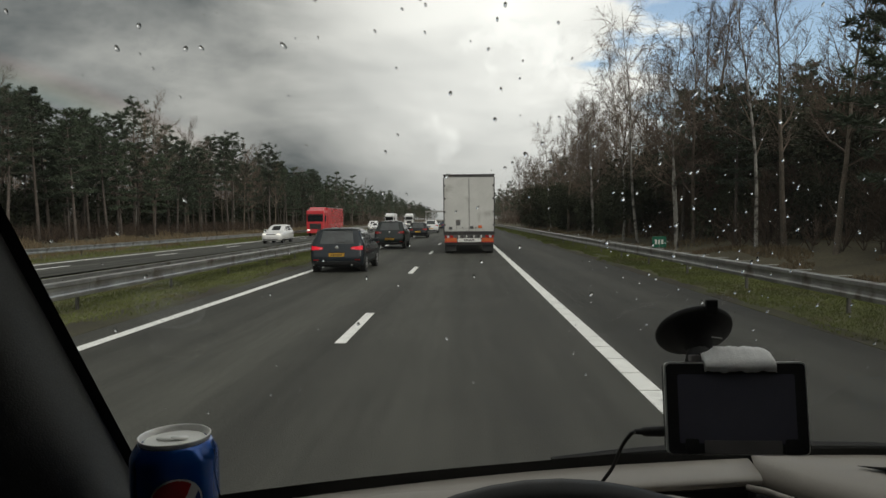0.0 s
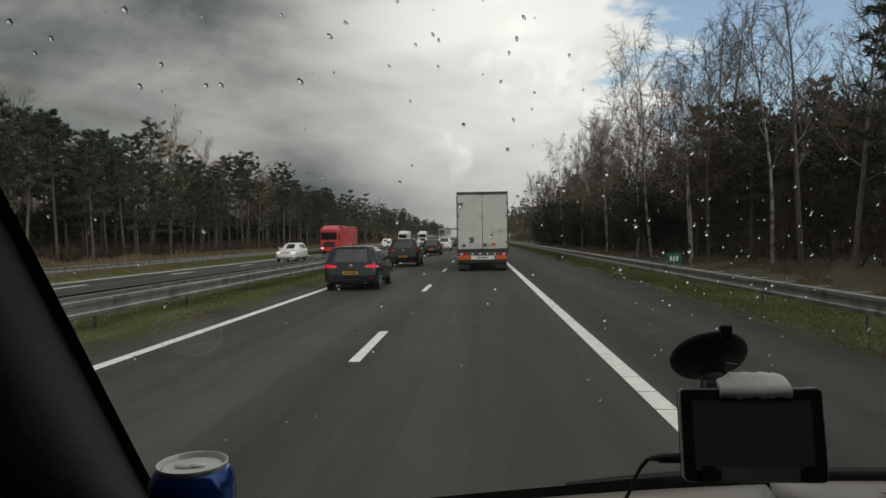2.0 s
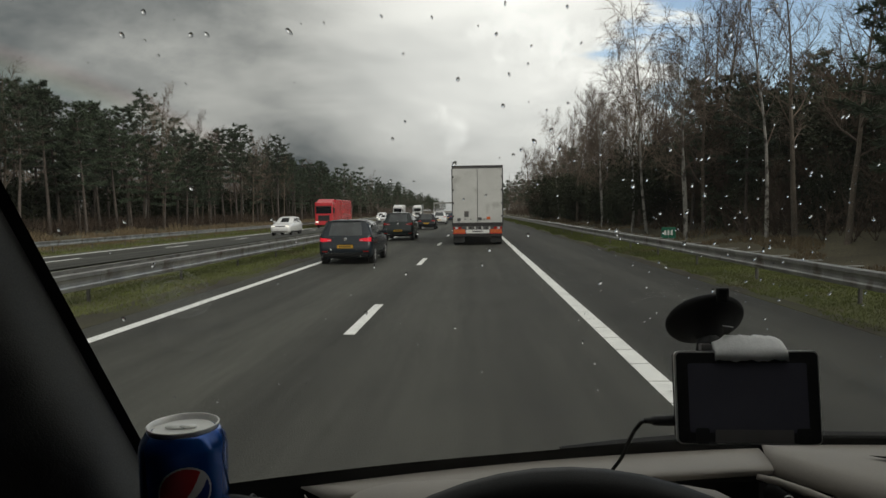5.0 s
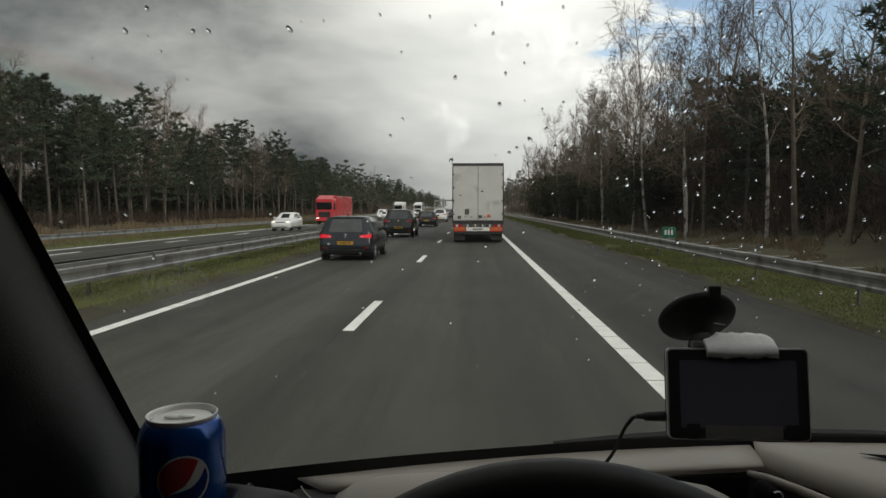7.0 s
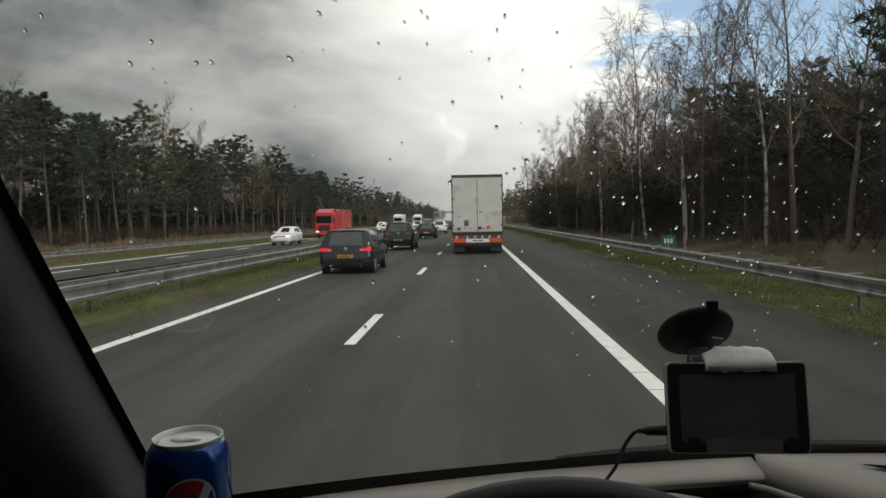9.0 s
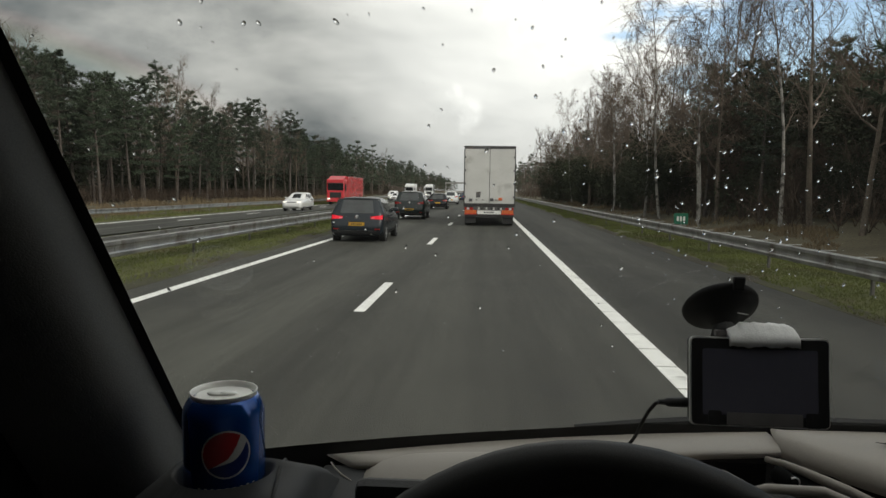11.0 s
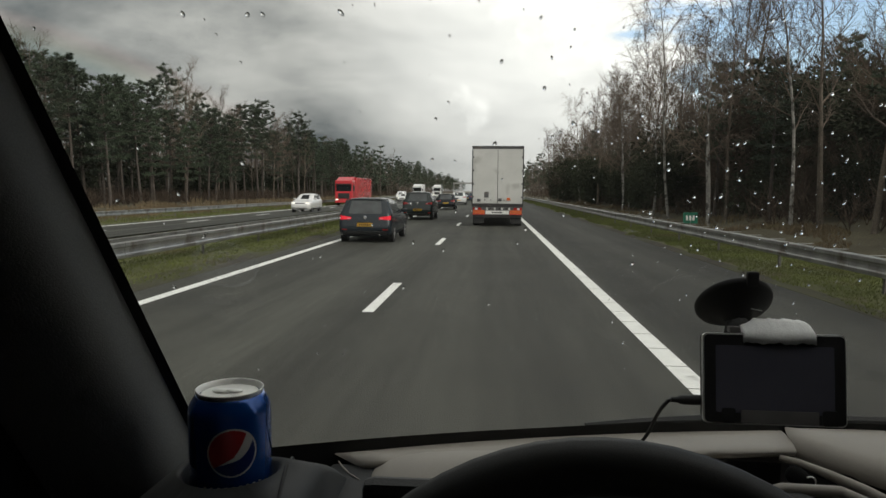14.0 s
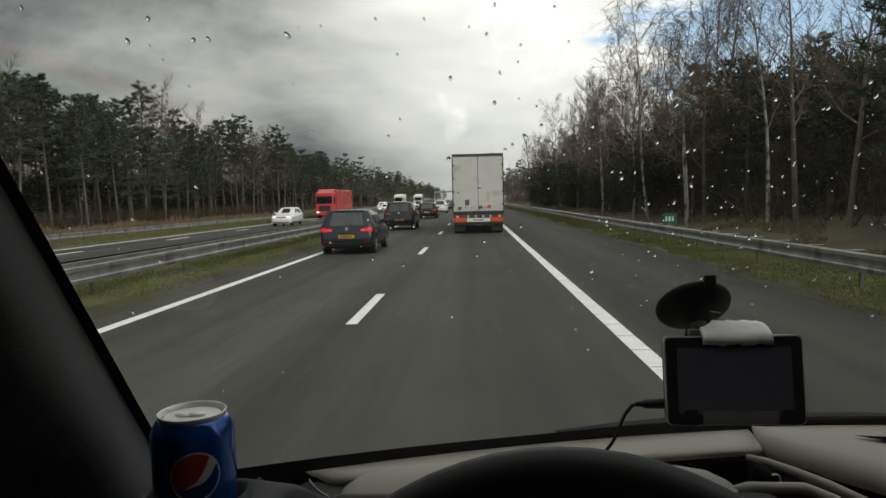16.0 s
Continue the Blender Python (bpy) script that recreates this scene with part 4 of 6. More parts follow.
tube(bm, [cm @ Vector((0, 0, 0.02)), ginv @ Vector((0.212, 0.640, 1.590)), ginv @ Vector((0.222, 0.632, 1.575)), Vector((-0.012, 0.012, 0.01))], [0.011, 0.010, 0.009, 0.012], 12)
part("mount_arm", bm, DARKPLASTIC, gps, "black mount arm", smooth=True)
cup_side = cup_up.cross(cup_n)
if cup_side.x < 0:
    cup_side = -cup_side
# thin silver tube shaped as the highlight on the rubber cup
part("arc_glint", tube(bmesh.new(), [ginv @ (cup_c + cup_n * 0.0150 + cup_up * (0.011 - 5.0 * (t - 0.006) ** 2) + cup_side * t) for t in (-0.008, -0.003, 0.003, 0.009, 0.015, 0.020)], 0.0005, 6), SILVER, cup)
cable = anchor("power_cable", pose(0.15, 0.61, 1.534), "black power cable hanging from the navigation device to the dash", "cable")
cable["placed"] = 1
pts = [GPS @ Vector((-0.091, 0.006, -0.0228)), (0.1452, 0.6150, 1.5262), (0.1408, 0.6202, 1.5174), (0.1388, 0.6262, 1.5090), (0.1372, 0.6325, 1.4997), (0.1360, 0.6380, 1.4915), (0.1346, 0.6433, 1.4838), (0.1325, 0.6478, 1.4770), (0.1296, 0.652, 1.4704), (0.1255, 0.6555, 1.4620), (0.121, 0.657, 1.4475)]
bm = bmesh.new()
tube(bm, pts, 0.0018, 8)
part("cord", bm, RUBBER, cable, smooth=True)
rag = anchor("cloth", pose(0.50, 0.712, 1.4575), "crumpled blue cloth lying on the dashboard", "cloth")
bm = bmesh.new()
sheet(bm, [-0.045 + 0.009 * i for i in range(11)], [-0.02 + 0.008 * i for i in range(6)], lambda x, y: 0.003 + 0.0025 * math.sin(60 * x + 40 * y) + 0.0015 * math.sin(120 * y))
bmesh.ops.solidify(bm, geom=list(bm.faces), thickness=0.002)
part("fabric", bm, CLOTH, rag, smooth=True)

# rain on the glass
bm = bmesh.new()
rng = random.Random(7)
for i in range(600):
    z = 1.50 + 0.43 * rng.random() ** 0.55
    x = cab_x(rng.uniform(0.02, 0.8) ** 1.1, z)
    r = rng.choice((0.0005, 0.0006, 0.0008, 0.0010, 0.0013, 0.0017)) * rng.uniform(0.8, 1.2)
    if i % 4 == 0:
        x, z, r = rng.gauss(0.22, 0.13), rng.gauss(1.71, 0.06), r * 1.1
    p = screen(x, z) - glass_n * 0.0004
    m = Matrix.Translation(p) @ (-glass_n).to_track_quat("Z", "Y").to_matrix().to_4x4() @ pose(0, 0, 0, 0, 0, rng.uniform(-40, 40)) @ Matrix.Diagonal((r * rng.uniform(0.7, 1.0), r * rng.uniform(1.0, 1.7), r * 0.4, 1))
    rings = []
    for h, q in ((0.0, 1.0), (0.45, 0.88), (0.8, 0.55)):
        rings.append([bm.verts.new(m @ Vector((q * math.cos(a), q * math.sin(a), h))) for a in (2 * math.pi * k / 8 for k in range(8))])
    top = bm.verts.new(m @ Vector((0, 0, 1)))
    for a, b in zip(rings, rings[1:]):
        for k in range(8):
            bm.faces.new((a[k], a[(k + 1) % 8], b[(k + 1) % 8], b[k]))
    bm.faces.new(rings[0][::-1])
    for k in range(8):
        bm.faces.new((rings[-1][k], rings[-1][(k + 1) % 8], top))
WATER = bpy.data.materials.new("rain water")
WATER.use_nodes = True
wb = WATER.node_tree.nodes["Principled BSDF"]
wb.inputs["Transmission Weight"].default_value, wb.inputs["IOR"].default_value, wb.inputs["Roughness"].default_value = 1.0, 1.33, 0.02
wb.inputs["Base Color"].default_value = (1, 1, 1, 1)
drops = tagged(part("raindrops", bm, WATER, None, smooth=True), "scattered clear raindrops on the outside of the windscreen", "raindrops", kind="stuff")
drops.visible_shadow = False


# ---- vehicles ----
LAMP_RED = mat("red lamp lens", (0.42, 0.012, 0.012), 0.2, vary=0.1, scale=25, coat=0.5)
LAMP_LIT = glow("lit red tail lamp", (0.55, 0.012, 0.03), 0.7)
LAMP_WHITE = glow("lit headlamp", (1.0, 0.95, 0.85), 0.9)
LENS = mat("clear lamp lens", (0.55, 0.56, 0.57), 0.15, vary=0.1, coat=0.5)
ORANGE = mat("orange reflector board", (0.55, 0.11, 0.025), 0.4, vary=0.12, scale=9)
REDBOARD = mat("red reflector edge", (0.5, 0.03, 0.02), 0.4, vary=0.1)
PLATE_Y = mat("yellow number plate", (0.75, 0.42, 0.02), 0.4, vary=0.04)
PLATE_W = mat("white plate", (0.72, 0.72, 0.7), 0.45, vary=0.08, scale=6)
INK = mat("black lettering", (0.02, 0.02, 0.02), 0.6, vary=0.05)
CHROME = mat("chrome", (0.7, 0.7, 0.7), 0.15, 1.0, vary=0.05)
RIM = mat("alloy rim", (0.45, 0.45, 0.45), 0.35, 0.8, vary=0.08, scale=10)


def paint(name, color, metal=0.3):
    return mat(name, color, 0.26, metal, vary=0.05, scale=2.5, coat=0.5 if max(color) > 0.05 else 0.22, spec=0.5 if max(color) > 0.05 else 0.3, stain=tuple(0.75 * c + 0.006 for c in color), stain_scale=1.6, stain_at=0.66)


NIGHT = paint("dark blue-grey car paint", (0.013, 0.018, 0.023), 0.1)
DARKGREEN = paint("dark green car paint", (0.010, 0.016, 0.015), 0.0)
NAVY = paint("dark blue car paint", (0.018, 0.026, 0.055))
BLACKCAR = paint("black car paint", (0.014, 0.015, 0.017))
WHITECAR = paint("white car paint", (0.72, 0.72, 0.72), 0.0)
SILVERCAR = paint("silver car paint", (0.46, 0.48, 0.48), 0.6)
GREYCAR = paint("grey car paint", (0.22, 0.24, 0.25), 0.5)
REDTRUCK = paint("red lorry paint", (0.58, 0.045, 0.055), 0.0)
GREENPRINT = mat("green tipper stripe", (0.03, 0.42, 0.06), 0.45, vary=0.06)


def lerp(table, z):
    """Reads a table of (z, value) rows."""
    if z <= table[0][0]:
        return table[0][1]
    for (a, va), (b, vb) in zip(table, table[1:]):
        if z <= b:
            return va + (vb - va) * (z - a) / (b - a)
    return table[-1][1]


CARS = {
    # rear line, nose line, half width, as (height, value)
    "hatch": dict(zs=(0.20, 0.26, 0.36, 0.50, 0.62, 0.70, 0.78, 0.86, 0.92, 0.98, 1.06, 1.16, 1.26, 1.34, 1.39, 1.43, 1.455, 1.47, 1.478),
                  rear=((0.20, 0.14), (0.28, 0.04), (0.50, 0.0), (0.62, 0.03), (0.92, 0.10), (0.98, 0.12), (1.34, 0.29), (1.42, 0.34), (1.455, 0.42), (1.478, 0.8)),
                  nose=((0.20, 4.10), (0.30, 4.22), (0.60, 4.22), (0.72, 4.10), (0.86, 3.55), (0.94, 3.05), (1.0, 2.95), (1.40, 2.10), (1.478, 1.6)),
                  half=((0.20, 0.80), (0.30, 0.87), (0.60, 0.895), (0.90, 0.88), (0.98, 0.86), (1.34, 0.70), (1.40, 0.655), (1.43, 0.61), (1.455, 0.53), (1.478, 0.36)),
                  belt=0.945, top=1.39, side=((0.62, 0.95), (1.02, 1.75), (1.82, 2.62)), axles=(0.72, 3.35), tyre=0.315),
    "suv": dict(zs=(0.26, 0.32, 0.45, 0.60, 0.75, 0.85, 0.95, 1.03, 1.10, 1.20, 1.32, 1.44, 1.54, 1.61, 1.65, 1.67),
                rear=((0.26, 0.16), (0.34, 0.04), (0.60, 0.0), (0.75, 0.04), (1.05, 0.10), (1.10, 0.13), (1.54, 0.42), (1.62, 0.46), (1.67, 0.85)),
                nose=((0.26, 4.25), (0.36, 4.40), (0.75, 4.40), (0.88, 4.25), (1.02, 3.65), (1.09, 3.15), (1.14, 3.0), (1.58, 2.2), (1.67, 1.8)),
                half=((0.26, 0.80), (0.36, 0.89), (0.75, 0.915), (1.05, 0.90), (1.12, 0.875), (1.54, 0.70), (1.63, 0.60), (1.67, 0.42)),
                belt=1.11, top=1.57, side=((0.62, 1.0), (1.08, 1.85), (1.93, 2.75)), axles=(0.78, 3.5), tyre=0.345),
    "van": dict(zs=(0.25, 0.32, 0.45, 0.65, 0.85, 1.0, 1.12, 1.25, 1.40, 1.55, 1.70, 1.80, 1.87, 1.92, 1.95),
                rear=((0.25, 0.14), (0.34, 0.03), (0.55, 0.0), (0.62, 0.06), (1.2, 0.09), (1.80, 0.20), (1.92, 0.30), (1.95, 0.7)),
                nose=((0.25, 4.70), (0.40, 4.85), (0.75, 4.85), (0.95, 4.72), (1.10, 4.35), (1.2, 4.05), (1.86, 3.15), (1.95, 2.8)),
                half=((0.25, 0.86), (0.36, 0.94), (0.9, 0.952), (1.2, 0.945), (1.80, 0.82), (1.91, 0.72), (1.95, 0.55)),
                belt=1.18, top=1.74, side=((0.55, 1.45), (1.65, 2.55), (2.65, 3.45)), axles=(0.95, 3.95), tyre=0.34),
}


def car(name, kind, m, body_mat, label, lit=False, yellow=True, plain=False, group="", blind_rear=False):
    """A car that faces +y with its tail at y = 0: body shell, panes, lamps, plate, bumper trim, wheels and mirrors."""
    k = CARS[kind]
    c = anchor(name, m, label, "van" if kind == "van" else "car", group)
    bm = bmesh.new()
    sections = []
    for z in k["zs"]:
        r0, r1, w = lerp(k["rear"], z), lerp(k["nose"], z), lerp(k["half"], z)
        rad = min(0.19, w * 0.3)
        rf = min(0.36, w * 0.45)
        ring = []
        for cx, cy, a0, r in ((w - rf, r1 - rf, 0, rf), (-w + rf, r1 - rf, 90, rf), (-w + rad, r0 + rad, 180, rad), (w - rad, r0 + rad, 270, rad)):
            for q in range(7):
                a = radians(a0 + 15 * q)
                ring.append((cx + r * math.cos(a), cy + r * math.sin(a), z))
        sections.append(ring)
    loft(bm, sections)
    shell_part = part("body", bm, body_mat, c, smooth=True)

    def side_pane(pname, y0, y1, z0, z1, s, material, slant0=0.0, slant1=0.0, lift=0.006, parent=c):
        b = bmesh.new()
        rows = []
        for i in range(5):
            v = i / 4
            z = z0 + (z1 - z0) * v
            x = s * (lerp(k["half"], z) + lift)
            rows.append([b.verts.new((x, y, z)) for y in (y0 + slant0 * v, y1 + slant1 * v)])
        for a, d in zip(rows, rows[1:]):
            b.faces.new((a[0], a[1], d[1], d[0]))
        bmesh.ops.solidify(b, geom=list(b.faces), thickness=0.003)
        return part(pname, b, material, parent)

    def rear_piece(pname, x0, x1, z0, z1, material, lift=0.006, inset=0.0, parent=c, taper=0.0, pl=""):
        b = bmesh.new()
        rows = []
        for i in range(5):
            v = i / 4
            z = z0 + (z1 - z0) * v
            y0 = lerp(k["rear"], z)
            row = []
            w = lerp(k["half"], z)
            rad = min(0.19, w * 0.3)
            for j in range(7):
                x = x0 + (x1 - x0) * j / 6
                x += -inset * v * (1 if x > 0 else -1) * (abs(x) / max(abs(x0), abs(x1)))
                over = max(0.0, abs(x) - (w - rad))
                y = y0 + (rad - math.sqrt(max(0.0, rad * rad - over * over)) if over < rad else rad)
                near = abs(x0) < abs(x1)
                q = 1 - j / 6 if near else j / 6
                zt = (z0 + z1) / 2 + (z - (z0 + z1) / 2) * (1 - taper * q) - taper * q * 0.03
                row.append(b.verts.new((x, y - lift, zt)))
            rows.append(row)
        for a, d in zip(rows, rows[1:]):
            for j in range(6):
                b.faces.new((a[j], a[j + 1], d[j + 1], d[j]))
        bmesh.ops.solidify(b, geom=list(b.faces), thickness=0.004)
        return part(pname, b, material, parent, pl, smooth=False)

    belt, top = k["belt"], k["top"]
    wb = lerp(k["half"], belt) - 0.10
    van_like = kind == "van"
    # tail
    if blind_rear:
        for s in (-1, 1):
            rear_piece("rear_door_panel", s * 0.03, s * (wb - 0.04), belt - 0.05, top, body_mat, 0.012, 0.03)
        rear_piece("door_gap", -0.006, 0.006, 0.62, top + 0.12, RUBBER, 0.008)
        rear_piece("brake_lamp", -0.2, 0.2, top + 0.10, top + 0.125, LAMP_RED, 0.008)
        rear_piece("step_bumper", -0.86, 0.86, 0.36, 0.48, GREYCAR, 0.02, pl="grey plastic bumper")
    else:
        rear_piece("rear_window", -wb - 0.03, wb + 0.03, belt + 0.01, top + 0.005, REARGLASS, 0.006, 0.07, pl="dark rear window")
        rear_piece("spoiler", -wb + 0.06, wb - 0.06, top + 0.015, top + 0.045, body_mat, 0.035)
        rear_piece("wiper", -0.02, 0.26, belt + 0.05, belt + 0.07, RUBBER, 0.014)
    zl0, zl1 = (0.72, 1.02) if van_like else (belt - 0.19, belt - 0.05)
    for s in (-1, 1):
        hw = lerp(k["half"], zl0)
        x0, x1 = (hw - 0.20, hw - 0.03) if van_like else (hw - 0.42, hw - 0.04)
        lamp = rear_piece("tail_lamp", s * x0, s * x1, zl0, zl1, LAMP_LIT if lit is True else LAMP_RED, 0.010, taper=0.0 if van_like else 0.5, pl="red tail lamp")
        if not plain:
            rear_piece("reverse_lens", s * (x0 + 0.02), s * (x0 + 0.12), zl0 + 0.032, zl0 + 0.055, LENS, 0.013, parent=lamp)
            rear_piece("reflector", s * (hw - 0.30), s * (hw - 0.12), 0.42, 0.455, LAMP_RED, 0.010)
    pz = 0.60 if not van_like else 0.78
    px0 = -0.62 if van_like else -0.26
    plate_ob = rear_piece("number_plate", px0, px0 + 0.52, pz - 0.055, pz + 0.055, PLATE_Y if yellow else PLATE_W, 0.016, pl="yellow number plate" if yellow else "white number plate")
    if not plain:
        for i in range(6):
            rear_piece("plate_bar", px0 + 0.07 + i * 0.065, px0 + 0.11 + i * 0.065, pz - 0.03, pz + 0.03, INK, 0.019, parent=plate_ob)
        part("badge", lathe(bmesh.new(), [(0.035, 0.0), (0.055, 0.004), (0.055, 0.012), (0.03, 0.014)], 20, Matrix.Translation((0, lerp(k["rear"], belt - 0.11) - 0.004, belt - 0.11)) @ pose(0, 0, 0, 90, 0, 0)), CHROME, c, "round chrome badge")
        rear_piece("handle_strip", px0 - 0.03, px0 + 0.55, pz + 0.07, pz + 0.09, RUBBER, 0.010)
    rear_piece("lower_bumper", -0.74, 0.74, 0.25, 0.37, DARKPLASTIC, 0.012, pl="black bumper insert")
    if not van_like and not plain:
        rear_piece("bumper_trim", -0.66, 0.66, 0.375, 0.392, CHROME, 0.016, pl="bright bumper strip")
        part("exhaust", tube(bmesh.new(), [(0.5, -0.02, 0.27), (0.5, 0.2, 0.27)], 0.03, 12), CHROME, c)
    # sides
    for s in (-1, 1):
        panes = k["side"]
        for i, (y0, y1) in enumerate(panes):
            if blind_rear and i == 0:
                side_pane("side_panel", y0, y1, belt + 0.04, top - 0.02, s, body_mat, 0.1, 0.0)
                continue
            side_pane("side_window", y0, y1, belt + 0.03, top - 0.02, s, TINTED if plain else REARGLASS, 0.18 if i == 0 else 0.0, -0.55 if i == len(panes) - 1 else 0.0)
        for y in (panes[1][0] - 0.035, panes[1][1] + 0.035):
            side_pane("door_gap", y, y + 0.012, 0.34, belt, s, RUBBER, lift=0.003)
        side_pane("sill", k["axles"][0] + 0.4, k["axles"][1] - 0.4, 0.27, 0.36, s, DARKPLASTIC, lift=0.008)
        for y in (panes[1][0] + 0.03, panes[2][0] + 0.03):
            part("door_handle", boxed(s * (lerp(k["half"], belt - 0.1)) - 0.01, s * (lerp(k["half"], belt - 0.1)) + 0.035 * s + 0.005, y, y + 0.18, belt - 0.11, belt - 0.075, bevel=0.008) if s > 0 else boxed(-lerp(k["half"], belt - 0.1) - 0.03, -lerp(k["half"], belt - 0.1) + 0.01, y, y + 0.18, belt - 0.11, belt - 0.075, bevel=0.008), body_mat, c)
        mx = lerp(k["half"], belt)
        yb = panes[-1][1] - 0.12
        x0, x1 = sorted((s * (mx - 0.02), s * (mx + 0.19)))
        part("mirror", boxed(x0, x1, yb, yb + 0.14, belt + 0.01, belt + 0.15, bevel=0.04, seg=3), body_mat, c, smooth=True)
        for y in k["axles"]:
            r = k["tyre"]
            hw = lerp(k["half"], r)
            arch = lathe(bmesh.new(), [(r + 0.055, 0.0), (r + 0.055, 0.012)], 28, Matrix.Translation((s * (hw - 0.004), y, r)) @ pose(0, 0, 0, 0, 90 * s, 0))
            part("wheel_arch", arch, RUBBER, c)
            tyre = part("wheel", lathe(bmesh.new(), [(r * 0.62, -0.10), (r * 0.94, -0.10), (r, -0.07), (r, 0.07), (r * 0.94, 0.10), (r * 0.64, 0.10), (r * 0.62, 0.085)], 28, Matrix.Translation((s * (hw - 0.085), y, r)) @ pose(0, 0, 0, 0, 90 * s, 0)), RUBBER, c, smooth=False)
            bmr = lathe(bmesh.new(), [(r * 0.16, 0.095), (r * 0.2, 0.085), (r * 0.56, 0.08), (r * 0.63, 0.098), (r * 0.645, 0.09)], 20, Matrix.Translation((s * (hw - 0.085), y, r)) @ pose(0, 0, 0, 0, 90 * s, 0))
            part("rim", bmr, RIM, tyre)
            if not plain:
                for q in range(5):
                    mm = Matrix.Translation((s * (hw - 0.085), y, r)) @ pose(0, 0, 0, 0, 90 * s, 0) @ pose(0, 0, 0, 0, 0, 72 * q)
                    b = boxed(0.05, r * 0.58, -0.03, 0.03, 0.085, 0.104)
                    bmesh.ops.transform(b, matrix=mm, verts=b.verts)
                    part("rim_spoke", b, RIM, tyre)
    # front, seen on oncoming cars
    zf = 0.62 if kind == "hatch" else 0.78
    yf = lerp(k["nose"], zf)
    for s in (-1, 1):
        b = boxed(s * 0.62 - 0.15, s * 0.62 + 0.15, yf - 0.22, yf - 0.02, zf - 0.02, zf + 0.09, bevel=0.03)
        part("headlamp", b, LAMP_WHITE if lit == "front" else LENS, c, smooth=True)
    part("grille", boxed(-0.44, 0.44, yf - 0.06, yf + 0.012, zf - 0.09, zf + 0.07, bevel=0.02), DARKPLASTIC, c)
    part("air_intake", boxed(-0.62, 0.62, yf - 0.10, yf + 0.016, zf - 0.42, zf - 0.26, bevel=0.03), DARKPLASTIC, c, "black lower air intake")
    part("front_plate", boxed(-0.26, 0.26, yf + 0.0, yf + 0.02, zf - 0.24, zf - 0.13), PLATE_Y, c)
    b = bmesh.new()
    za, zb = belt + 0.04, top - 0.02
    rows = []
    for i in range(5):
        v, z = i / 4, za + (zb - za) * i / 4
        w = lerp(k["half"], z)
        rf = min(0.36, w * 0.45)
        edge = wb + 0.02 - 0.1 * v
        rows.append([])
        for x in (-edge, -0.45 * edge, 0.0, 0.45 * edge, edge):
            over = min(rf, max(0.0, abs(x) - (w - rf)))
            rows[-1].append(b.verts.new((x, lerp(k["nose"], z) + 0.014 - (rf - math.sqrt(rf * rf - over * over)), z)))
    for a, d in zip(rows, rows[1:]):
        for j in range(4):
            b.faces.new((a[j], a[j + 1], d[j + 1], d[j]))
    bmesh.ops.solidify(b, geom=list(b.faces), thickness=0.004)
    part("windscreen", b, TINTED, c)
    if not plain:
        part("aerial", tube(bmesh.new(), [(0, 0.62, k["zs"][-1] - 0.02), (0, 0.55, k["zs"][-1] + 0.05), (0, 0.46, k["zs"][-1] + 0.09)], [0.02, 0.012, 0.006], 8), RUBBER, c)
    return c


car("hatchback_car", "hatch", pose(-4.2, 21.5, 0, 0, 0, 0), NIGHT, "dark blue-grey hatchback with lit tail lamps in the overtaking lane", lit=True)
car("hatchback_car", "suv", pose(-4.45, 39.0, 0), DARKGREEN, "dark green compact people carrier in the overtaking lane", yellow=True)
car("estate_car", "hatch", pose(-4.4, 62.0, 0), BLACKCAR, "black car in the overtaking lane ahead", plain=True)
car("sport_utility_car", "suv", pose(-4.3, 84.0, 0), WHITECAR, "white sport utility car in the overtaking lane", plain=True)
car("hatchback_car", "hatch", pose(-4.3, 112.0, 0), NAVY, "dark blue car far ahead in the overtaking lane", plain=True)
car("hatchback_car", "hatch", pose(-4.3, 146.0, 0), GREYCAR, "grey car far ahead in the overtaking lane", plain=True)
car("hatchback_car", "hatch", pose(-0.2, 170.0, 0), WHITECAR, "white car far ahead in the slow lane", plain=True)
# oncoming traffic on the other carriageway
OZ = zo(-17.0)
car("sport_utility_car", "suv", pose(-17.0, 62.0, OZ, 0, 0, 180), WHITECAR, "white sport utility car oncoming on the other carriageway", lit="front", plain=True)
car("hatchback_car", "hatch", pose(-17.0, 128.0, OZ, 0, 0, 180), WHITECAR, "white car oncoming on the other carriageway", lit="front", plain=True)
car("delivery_van", "van", pose(-20.4, 150.0, zo(-20.4), 0, 0, 180), WHITECAR, "white van oncoming on the far lane", lit="front", plain=True, blind_rear=True)
# the silver van waits in the overtaking lane behind the camera's van
car("panel_van", "van", pose(-3.9, -13.5, 0), SILVERCAR, "silver panel van with lit tail lamps in the overtaking lane", lit=True, blind_rear=True)


def wheel_at(parent, x, y, r, w, name="wheel"):
    t = part(name, lathe(bmesh.new(), [(r * 0.5, -w / 2), (r * 0.93, -w / 2), (r, -w / 2 + 0.04), (r, w / 2 - 0.04), (r * 0.93, w / 2), (r * 0.5, w / 2)], 26, Matrix.Translation((x, y, r)) @ pose(0, 0, 0, 0, 90, 0)), RUBBER, parent)
    part("rim", lathe(bmesh.new(), [(r * 0.2, -w / 2 - 0.004), (r * 0.5, -w / 2 + 0.03), (r * 0.52, -w / 2), (r * 0.52, w / 2), (r * 0.5, w / 2 - 0.03), (r * 0.2, w / 2 + 0.004)], 18, Matrix.Translation((x, y, r)) @ pose(0, 0, 0, 0, 90, 0)), RIM, t)
    return t


